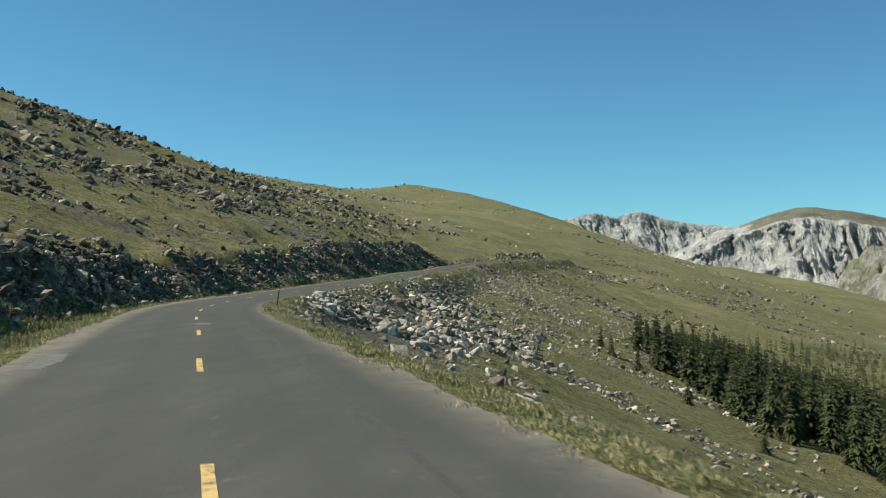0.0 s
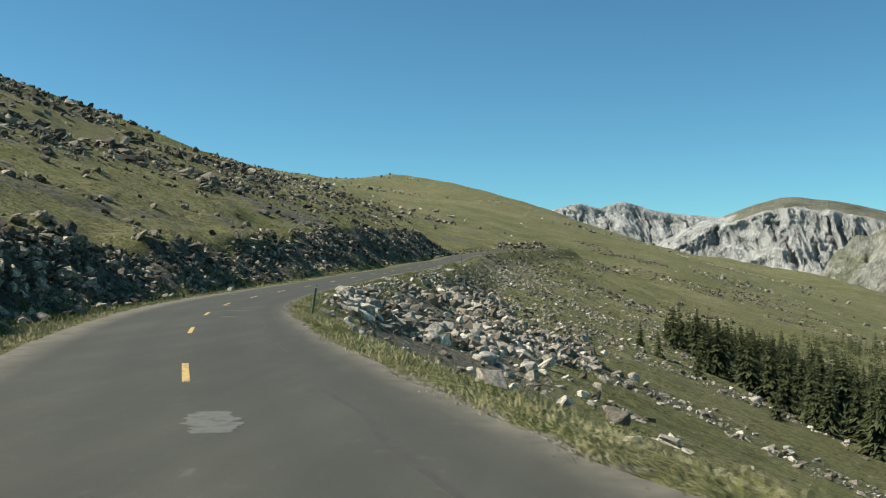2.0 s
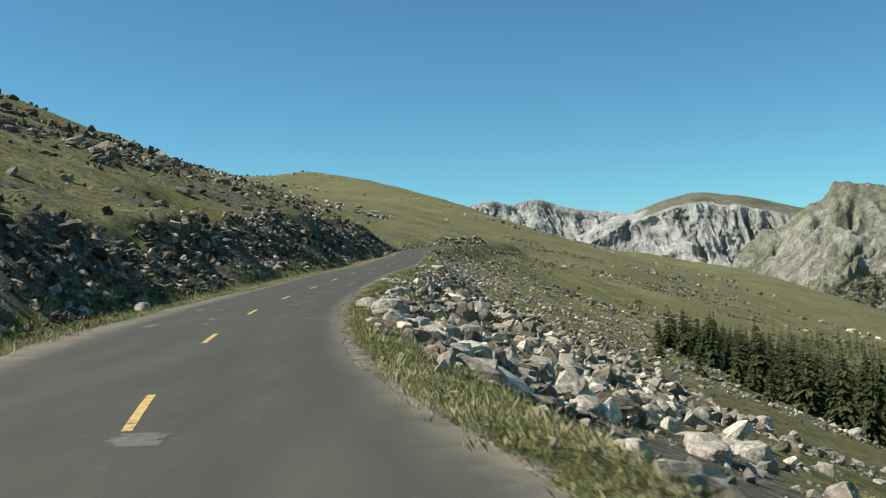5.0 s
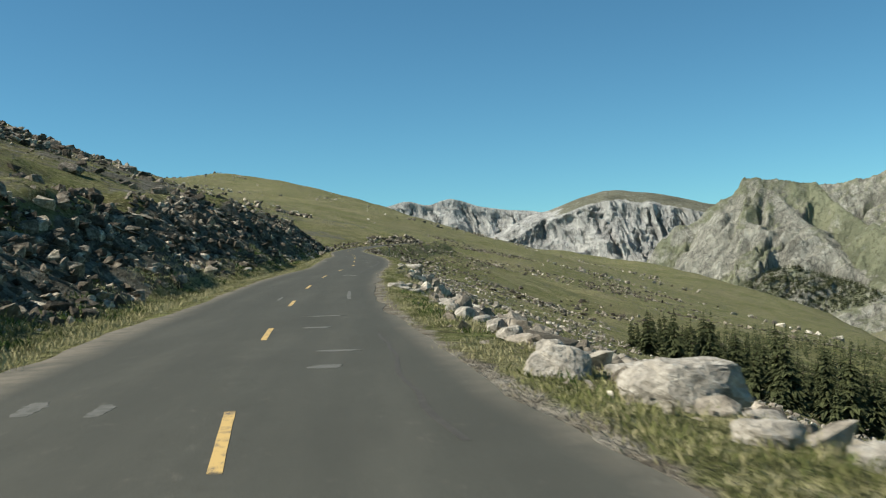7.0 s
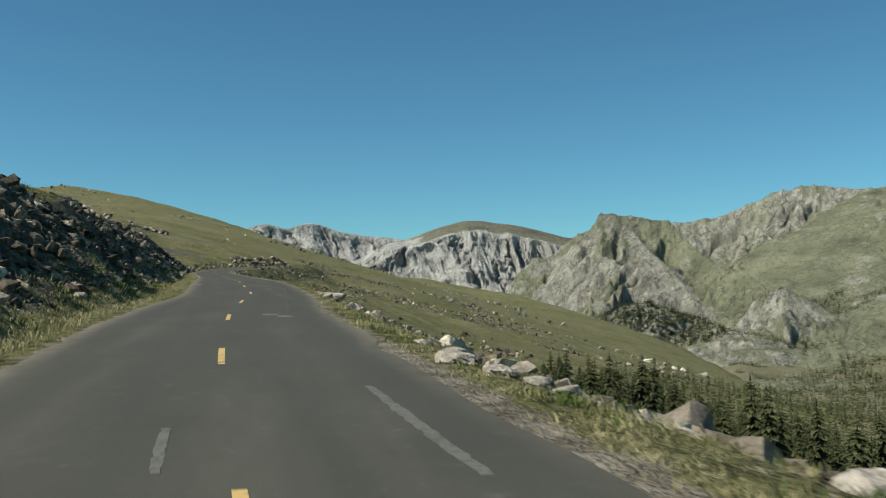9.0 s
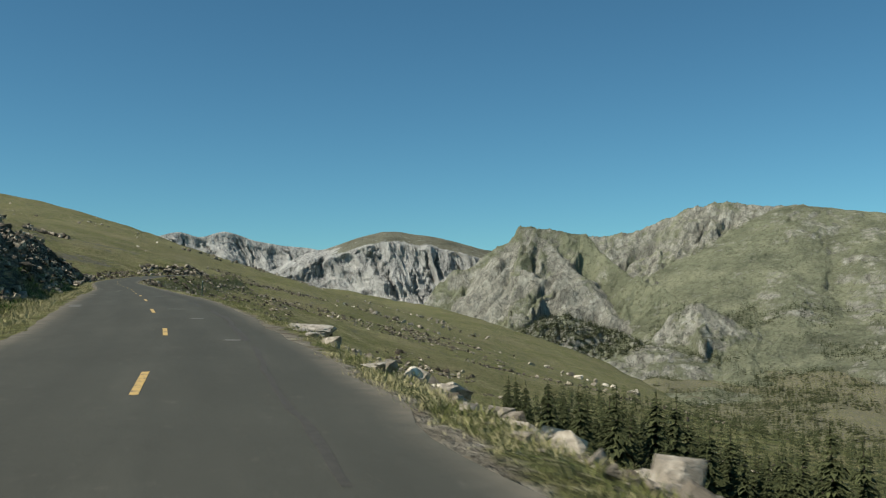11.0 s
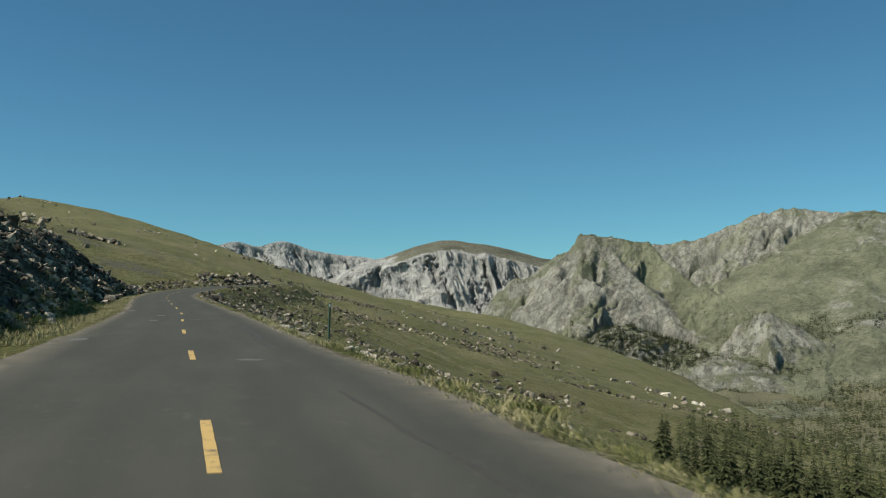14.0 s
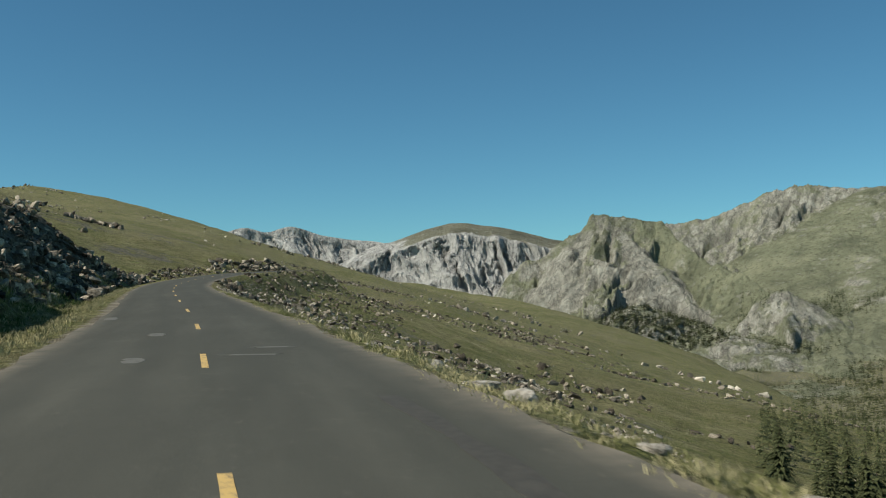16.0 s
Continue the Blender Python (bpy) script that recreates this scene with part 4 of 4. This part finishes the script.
# boulders that stand out
boulder_meshes = []
for k in range(9):
    v, f = weathered(26, 300 + k, 3, 0.085, 0.32)
    boulder_meshes.append(mesh_of("boulder", v * 0.5 / np.abs(v).max(0), f, BOULDER))
def place_boulders(rows, low, label, seed):
    """Boulders by the road's y, the offset from its centre and the length; low: height over length."""
    r = np.random.default_rng(seed)
    for k, (ry, u, long) in enumerate(rows):
        x, y = beside_road(np.array([ry]), np.array([u]))
        wide, high = long * r.uniform(0.72, 0.95), long * low * r.uniform(0.85, 1.15)
        ob = new("boulder", boulder_meshes[(k + seed) % 9])
        ob.matrix_world = pose(x[0], y[0], float(land(x, y)[0]) + 0.12 * high, r.uniform(-9, 9), r.uniform(-9, 9), r.uniform(-35, 35))
        ob.scale = (wide, long, high)
        tagged(ob, label, "boulder", "roadside boulders")


# rock spill
place_boulders(
    [(45.9, 5.4, 0.44), (47.2, 7.6, 0.34), (53.4, 5.2, 0.54), (58.3, 5.3, 0.61), (60.4, 5.8, 0.68), (63.5, 6.3, 0.61), (72.6, 7.2, 0.8), (70, 6.6, 0.6), (75.2, 6.2, 0.8), (55.4, 8.3, 0.34), (66.4, 7, 0.75), (94.5, 15.2, 2.0), (100.5, 19.0, 1.7), (96.5, 11.6, 1.5), (96.5, 8.7, 1.3), (118, 14.5, 1.5)],
    0.68, "angular pale granite boulder at the edge of a rock spill", 70)
# boulder row
place_boulders(
    [(102.6, 4.2, 1.2), (103.0, 5.4, 1.2), (100.1, 4.95, 1.4), (100.6, 6.1, 0.8), (97.6, 4.6, 0.7), (98.4, 6.2, 0.8), (97.0, 5.3, 0.7), (105.8, 4.9, 0.6),
     (107.0, 5.6, 0.5), (95.6, 4.9, 0.8), (95.3, 6.1, 1.2), (94.0, 5.4, 0.9), (93.2, 6.5, 1.1), (92.2, 5.0, 0.6), (91.6, 5.9, 1.0), (90.2, 5.2, 0.7), (89.8, 6.4, 1.0), (88.4, 5.6, 0.8),
     (87.2, 6.3, 0.9), (86.2, 5.5, 0.6), (99.8, 7.2, 0.9), (97.2, 7.1, 0.8), (90.9, 4.3, 0.45), (93.1, 4.2, 0.5)],
    0.60, "pale weathered granite boulder in the grass of the verge", 71)
# stony row
place_boulders(
    [(107.6, 5.2, 0.5), (109, 4.9, 0.6), (110.6, 4.9, 0.5), (112, 5.2, 0.7), (113.4, 5.4, 0.6), (114.6, 5.2, 0.55), (116, 4.9, 0.7), (117.8, 5.3, 0.55),
    (119.6, 5, 0.6), (122, 5.1, 0.8), (124.4, 5.2, 0.6)],
    0.66, "small pale granite boulder in a row along the verge", 72)
# flat slabs
place_boulders(
    [(133.7, 3.95, 1), (136.8, 4.6, 0.56), (132.5, 4.4, 0.88), (131.6, 4.7, 0.56), (130.2, 4.6, 0.48), (135.4, 4.2, 0.64), (138.4, 4.3, 0.48), (128.4, 4.9, 0.4), (162.5, 4, 0.72), (163.8, 4.3, 0.4), (171.6, 4.0, 0.5), (172.7, 4.15, 0.45), (173.7, 4.0, 0.6), (174.9, 4.15, 0.4), (176.2, 4.1, 0.5)],
    0.34, "flat pale granite slab half buried in the verge", 73)
# meadow
place_boulders(
    [(96.2, 15.6, 1.6), (102.6, 19, 1.3), (137.2, 31.2, 1.6), (172.5, 50.2, 2.2), (187.5, 32.5, 1.3), (524, 29.1, 3.6)],
    0.72, "large grey boulder in a grassy slope", 74)
# far verge
place_boulders(
    [(222.4, 4.1, 0.38), (219.5, 3.9, 0.41), (211.4, 4, 0.41), (226, 4, 0.52), (231.4, 4.1, 0.3), (233.7, 4.6, 0.8), (227.6, 3.9, 0.62)],
    0.42, "pale stone lying at the asphalt's outer edge", 75)
# a block standing at the verge
place_boulders([(216.5, 5.30, 0.85)], 0.72, "angular pale granite block standing in the verge grass", 78)
# cut foot
place_boulders(
    [(107, -5.7, 0.7), (140, -6.5, 0.6), (126, -7.2, 0.6), (238.5, -6.3, 0.9), (236, -5.9, 0.5), (176, -6.3, 0.7), (204, -6.2, 0.6), (160, -6.4, 0.7),
    (84, -6.8, 0.6)],
    0.8, "granite boulder fallen at the foot of the cut", 76)
# a flat slab at the verge
x, y = beside_road(np.array([180.2]), np.array([5.35]))
v, f = weathered(14, 91, 3, 0.09, 0.95)
ob = new("rock_slab", mesh_of("rock_slab", v * 0.5 / np.abs(v).max(0), f, BOULDER))
ob.matrix_world = pose(x[0], y[0], float(land(x, y)[0]) + 0.38, -2, 6, 3)
ob.scale = (1.9, 2.3, 0.5)
tagged(ob, "long flat pale granite slab at the road's outer verge", "rock")


# ---------------------------------------------------------------- marker posts
def marker_post(x, y, height, lean, post_material, label):
    z = float(land(np.array([x]), np.array([y]))[0])
    base = new("marker_post")
    base.matrix_world = pose(x, y, z - 0.12, 0, lean, 20)
    bm = bmesh.new()
    outline = [(-0.045, 0.02), (-0.036, 0.02), (-0.02, -0.012), (0.02, -0.012), (0.036, 0.02), (0.045, 0.02), (0.026, -0.02), (-0.026, -0.02)]
    low = [bm.verts.new((a, b, 0)) for a, b in outline]
    high = [bm.verts.new((a, b, height + 0.12)) for a, b in outline]
    for i in range(8):
        bm.faces.new((low[i], low[(i + 1) % 8], high[(i + 1) % 8], high[i]))
    bm.faces.new(high)
    me = bpy.data.meshes.new("post")
    bm.to_mesh(me)
    bm.free()
    me.materials.append(post_material)
    part("post", me, base)
    bm = bmesh.new()
    bmesh.ops.create_cube(bm, size=1.0, matrix=Matrix.Translation((0, -0.026, height + 0.04)) @ Matrix.Diagonal((0.06, 0.008, 0.10, 1)))
    bmesh.ops.bevel(bm, geom=bm.edges[:], offset=0.003, segments=1, affect="EDGES")
    me = bpy.data.meshes.new("reflector")
    bm.to_mesh(me)
    bm.free()
    me.materials.append(REFLECT)
    part("reflector", me, base, "small white reflector plate")
    return tagged(base, label, "road marker", "marker posts")


marker_post(-21.15, 65.6, 1.27, 8, POST_GREEN, "leaning dark green steel marker post in the verge grass")
marker_post(-31.84, 218.5, 1.42, 1.5, POST_GREEN, "thin dark green steel marker post with a white reflector")


# ---------------------------------------------------------------- grass and weeds
def tufts(name, x, y, height, blades, spread, material, label, seed, width=0.007):
    r = np.random.default_rng(seed)
    n = len(x)
    z = land(x, y)
    k = n * blades
    px = np.repeat(x, blades) + r.normal(0, spread, k)
    py = np.repeat(y, blades) + r.normal(0, spread, k)
    pz = np.repeat(z, blades) - 0.02
    h = np.repeat(height, blades) * r.uniform(0.5, 1.15, k)
    a = r.uniform(0, 6.283, k)
    lean = h * r.uniform(0.1, 0.75, k)
    b = r.uniform(0, 6.283, k)
    w = width * r.uniform(0.6, 1.5, k)
    v = np.empty((k, 4, 3))
    v[:, 0] = np.stack([px - w * np.cos(a), py - w * np.sin(a), pz], 1)
    v[:, 1] = np.stack([px + w * np.cos(a), py + w * np.sin(a), pz], 1)
    v[:, 2] = np.stack([px + 0.35 * lean * np.cos(b) + 0.8 * w * np.cos(a), py + 0.35 * lean * np.sin(b) + 0.8 * w * np.sin(a), pz + 0.6 * h], 1)
    v[:, 3] = np.stack([px + lean * np.cos(b), py + lean * np.sin(b), pz + h], 1)
    i = np.arange(k)[:, None] * 4
    f = np.concatenate([i + [0, 1, 2], i + [0, 2, 3]])
    return tagged(new(name, mesh_of(name, v.reshape(-1, 3), f, material)), label, "grass", kind="stuff")


def verge(n, lo_y, hi_y, lo_u, hi_u, seed, least=-0.3, size=3.0):
    r = np.random.default_rng(seed)
    ry, u = r.uniform(lo_y, hi_y, n * 3), lo_u + (hi_u - lo_u) * r.uniform(0, 1, n * 3)
    x, y = beside_road(ry, u)
    keep = fractal(x, y, size, 2, seed) > least
    return x[keep][:n], y[keep][:n]


r = np.random.default_rng(80)
x, y = verge(10000, 3, 310, -3.8, -7.9, 81, -0.4, 1.6)
tufts("verge_grass_inner", x, y, r.uniform(0.05, 0.22, len(x)), 14, 0.15, DRY, "pale dry grass along the road's inner verge", 82, 0.005)
x, y = verge(3600, 3, 310, -4.6, -8.2, 73, 0.0, 2.2)
tufts("verge_green_inner", x, y, r.uniform(0.05, 0.26, len(x)), 14, 0.15, FRESH, "green grass along the road's inner verge", 74, 0.006)
x, y = verge(2000, 3, 300, -5.6, -8.0, 83, 0.2, 1.8)
tufts("verge_weeds_inner", x, y, r.uniform(0.06, 0.30, len(x)), 14, 0.16, WEED, "green weeds at the foot of the cut", 84, 0.012)
x, y = verge(8000, 3, 300, 3.3, 5.4, 85, -0.1, 1.2)
tufts("verge_grass_outer", x, y, r.uniform(0.03, 0.13, len(x)), 14, 0.14, DRY, "pale dry grass along the road's outer verge", 86, 0.0045)
x, y = verge(420, 20, 90, 3.8, 5.4, 185, 0.3, 1.6)
tufts("verge_seed_heads", x, y, r.uniform(0.10, 0.24, len(x)), 14, 0.12, DRY, "taller pale grass gone to seed at the outer verge", 186, 0.005)
x, y = verge(7000, 3, 300, 3.5, 6.6, 87, 0.0, 1.8)
tufts("verge_green_outer", x, y, r.uniform(0.04, 0.15, len(x)), 14, 0.14, FRESH, "green grass along the road's outer verge", 88, 0.005)
x, y = verge(150, 84, 130, 3.9, 5.4, 89, 0.35, 2.2)
tufts("verge_weeds_outer", x, y, r.uniform(0.06, 0.20, len(x)), 20, 0.12, WEED, "bushy green weeds among the verge boulders", 90, 0.007)
x, y = verge(15000, 3, 250, 6.0, 26, 91, 0.0, 5.0)
tufts("meadow_grass", x, y, r.uniform(0.05, 0.16, len(x)), 5, 0.18, FRESH, "short olive meadow grass", 92, 0.012)
x, y = verge(9000, 3, 250, 6.0, 26, 93, 0.15, 7.0)
tufts("meadow_dry_grass", x, y, r.uniform(0.05, 0.18, len(x)), 5, 0.18, DRY, "short dry meadow grass", 94, 0.010)
x, y = verge(10000, 10, 330, -10.0, -32, 95, 0.1, 7.0)
tufts("hillside_grass", x, y, r.uniform(0.06, 0.2, len(x)), 6, 0.2, FRESH, "short grass between hillside stones", 96, 0.012)
# tall flowering weeds standing at the verge
x, y = verge(60, 180, 260, 3.9, 5.2, 97, 0.1, 4.0)
tufts("verge_tall_weeds", x, y, r.uniform(0.12, 0.30, len(x)), 46, 0.10, DRY, "tall pale weeds standing at the outer verge", 98, 0.0022)

# low dark bushes at the asphalt's edge
x, y = beside_road(np.array([199.0, 199.5, 203.1, 204.3, 236.0]), np.array([4.4, 4.6, 4.4, 4.0, 4.5]))
tufts("verge_bushes", x, y, np.array([0.28, 0.24, 0.2, 0.16, 0.18]), 420, 0.17, FRESH, "low dark bushes at the outer verge", 99, 0.003)


# ---------------------------------------------------------------- spruce trees
def spruce_meshes(seed, height, low=False, tiny=False):
    """Trunk and crown of a narrow mountain spruce: whorls of drooping boughs made of many small sprays."""
    r = np.random.default_rng(seed)
    rings, sides = 6, 7
    t = np.linspace(0, 1, rings)
    rad = 0.02 * height * (1 - t) ** 0.8 + 0.012
    ang = np.linspace(0, 2 * np.pi, sides, endpoint=False)
    bend = 0.01 * height * np.sin(t * 3 + seed)
    tv = np.stack([np.stack([bend[i] + rad[i] * np.cos(ang), rad[i] * np.sin(ang), np.full(sides, t[i] * height * 0.97)], 1) for i in range(rings)]).reshape(-1, 3)
    tf = []
    for i in range(rings - 1):
        for j in range(sides):
            tf.append((i * sides + j, i * sides + (j + 1) % sides, (i + 1) * sides + (j + 1) % sides, (i + 1) * sides + j))
    trunk = mesh_of("trunk", tv, tf, BARK, True)
    tris = []
    whorls = 6 if tiny else 12 if low else 24
    for k in range(whorls):
        f = 0.05 + 0.95 * min(1.0, max(0.0, (k + r.uniform(-0.9, 0.9)) / whorls))
        reach = height * (0.27 if tiny else 0.225) * (1 - f) ** 0.75 * r.uniform(0.55, 1.25) + 0.07
        boughs = 5 if tiny else 6 if low else int(r.integers(8, 12))
        for j in range(boughs):
            a = 2 * np.pi * (j + r.uniform(-0.35, 0.35)) / boughs + k * 1.3
            if r.uniform() < 0.08:
                continue
            d, s = np.array([np.cos(a), np.sin(a), 0]), np.array([-np.sin(a), np.cos(a), 0])
            ln = reach * r.uniform(0.65, 1.15)
            z0 = f * height
            droop = ln * r.uniform(0.25, 0.6)
            root = np.array([0, 0, z0 + 0.06 * height * (1 - f)])
            tip = d * ln + np.array([0, 0, z0 - droop * 0.5])
            for m in range(2 if low else 4):
                q = (m + 0.6) / (2 if low else 4)
                c = root * (1 - q) + tip * q
                w = ((0.30 * (1 - q) + 0.14) * ln + 0.05) * (1.7 if tiny else 1.0)
                e = c + d * ln * 0.42 * r.uniform(0.7, 1.2) - np.array([0, 0, ln * r.uniform(0.15, 0.6)])
                tris.append((c + s * w * r.uniform(0.6, 1.2) - d * w * 0.3 - (0, 0, w * r.uniform(0.1, 0.5)), c - s * w * r.uniform(0.6, 1.2) - d * w * 0.3 - (0, 0, w * r.uniform(0.1, 0.5)), e))
                if not low:
                    up = np.array([0, 0, w * r.uniform(0.2, 0.5)])
                    tris.append((c - d * w * 0.5 + up, c - d * w * 0.2 - up * 0.9, e))
    tris.append((np.array([0.08, 0, height * 0.95]), np.array([-0.08, 0.03, height * 0.95]), np.array([0, 0, height * 1.03])))
    tris.append((np.array([0, 0.08, height * 0.95]), np.array([0, -0.08, height * 0.95]), np.array([0, 0, height * 1.03])))
    cv = np.array(tris).reshape(-1, 3)
    crown = mesh_of("crown", cv, np.arange(len(cv)).reshape(-1, 3), NEEDLE)
    return trunk, crown


def inside(x, y, loop):
    hit = np.zeros(len(x), bool)
    for (ax, ay), (bx, by) in zip(loop, loop[1:] + loop[:1]):
        cross = (ay > y) != (by > y)
        hit ^= cross & (x < (bx - ax) * (y - ay) / (by - ay + 1e-9) + ax)
    return hit


WOOD = [(10, 240), (13, 212), (18, 196), (22, 170), (25, 150), (29, 136), (48, 110), (70, 70), (320, 60), (430, 300), (330, 470), (230, 475), (120, 470), (96, 452), (76, 415), (57, 380), (40, 352), (25, 317), (14, 291), (11, 264)]
r = np.random.default_rng(101)
x, y = r.uniform(0, 430, 9000), r.uniform(60, 480, 9000)
keep = inside(x, y, WOOD) & (fractal(x, y, 28.0, 3, 102) + 0.012 * (x - 10) > -0.95)
x, y = x[keep], y[keep]
chosen = []
for k in range(len(x)):
    if all((x[k] - x[j]) ** 2 + (y[k] - y[j]) ** 2 > (2.7 + 0.010 * x[k]) ** 2 for j in chosen):
        chosen.append(k)
x, y = x[chosen], y[chosen]
extra = np.array([(4, 196), (8, 178), (13, 204), (21, 128), (14, 150), (2, 214), (34, 312), (28, 300), (10, 232)], float)
x, y = np.r_[extra[:, 0], x], np.r_[extra[:, 1], y]
small = np.r_[np.full(len(extra), 0.45), np.ones(len(x) - len(extra))]
near_edge = np.argsort(np.hypot(x - 5, (y - 235) * 0.6))
rank = np.empty(len(x), int)
rank[near_edge] = np.arange(len(x))
kinds = [spruce_meshes(110 + k, 9.0) for k in range(7)]
z = land(x, y)
rest = []
for k in range(len(x)):
    grow = small[k] * r.uniform(0.62, 1.2) * float(np.interp(y[k], [150, 230, 290, 400], [1.14, 1.0, 0.72, 0.74]))
    if rank[k] < 290:
        trunk, crown = kinds[k % 7]
        tree = new("spruce_tree")
        tree.matrix_world = pose(x[k], y[k], z[k] - 0.15, r.uniform(-3, 3), r.uniform(-3, 3), r.uniform(0, 360))
        tree.scale = (grow * r.uniform(0.85, 1.2), grow * r.uniform(0.85, 1.2), grow)
        part("trunk", trunk, tree)
        part("crown", crown, tree)
        tagged(tree, "young dark green spruce at the wood's edge" if grow < 0.5 else "dark green narrow spruce tree in a mountain wood", "tree", "spruces of the wood")
    else:
        rest.append((x[k], y[k], z[k], grow))


def far_wood(name, spots, height, label, seed, tiny=False):
    """Many distant spruces in one mesh."""
    r = np.random.default_rng(seed)
    shapes = []
    for k in range(4):
        _, crown = spruce_meshes(seed + k, height, True, tiny)
        v = np.empty(len(crown.vertices) * 3, np.float32)
        crown.vertices.foreach_get("co", v)
        shapes.append(v.reshape(-1, 3))
        bpy.data.meshes.remove(crown)
    out = []
    for k, (a, b, c, g) in enumerate(spots):
        v = shapes[k % 4] * g
        t = r.uniform(0, 6.28)
        out.append(np.stack([v[:, 0] * np.cos(t) - v[:, 1] * np.sin(t) + a, v[:, 0] * np.sin(t) + v[:, 1] * np.cos(t) + b, v[:, 2] + c - 0.3], 1))
    v = np.concatenate(out)
    return tagged(new(name, mesh_of(name, v, np.arange(len(v)).reshape(-1, 3), NEEDLE)), label, "trees", kind="stuff")


far_wood("deep_wood", rest[:3600], 9.0, "dense dark spruce wood running down the slope", 140)


# ---------------------------------------------------------------- woods in the valley
def wood_spots(n, x0, x1, y0, y1, low, high, size, least, seed, grow, floor=False):
    """Random places for trees where a noise says that they gather, between two heights."""
    r = np.random.default_rng(seed)
    x, y = r.uniform(x0, x1, n * 6), r.uniform(y0, y1, n * 6)
    keep = fractal(x, y, size, 3, seed) + 0.22 * r.normal(size=len(x)) > least
    x, y = x[keep], y[keep]
    z = land(x, y) if floor else np.maximum(basin(x, y)[0], land(x, y))
    keep = (z > low) & (z < high)
    x, y, z = x[keep][:n], y[keep][:n], z[keep][:n]
    return list(zip(x, y, z, grow * r.uniform(0.55, 1.2, len(x))))


far_wood("wooded_rise_trees", wood_spots(2600, 700, 985, 2140, 2420, -130, 20, 70.0, -0.5, 150, 1.0), 13.0, "dark spruces on a rise under the peak", 151, True)
far_wood("basin_trees", wood_spots(2200, 950, 1700, 1850, 2450, -150, 10, 90.0, 0.2, 155, 0.9), 12.0, "scattered spruces among rocks of a mountain basin", 156, True)
far_wood("valley_wood", wood_spots(11000, 430, 1500, 900, 2150, -240, -105, 120.0, -0.05, 166, 0.85, True), 15.0, "spruce woods on the valley floor", 167, True)
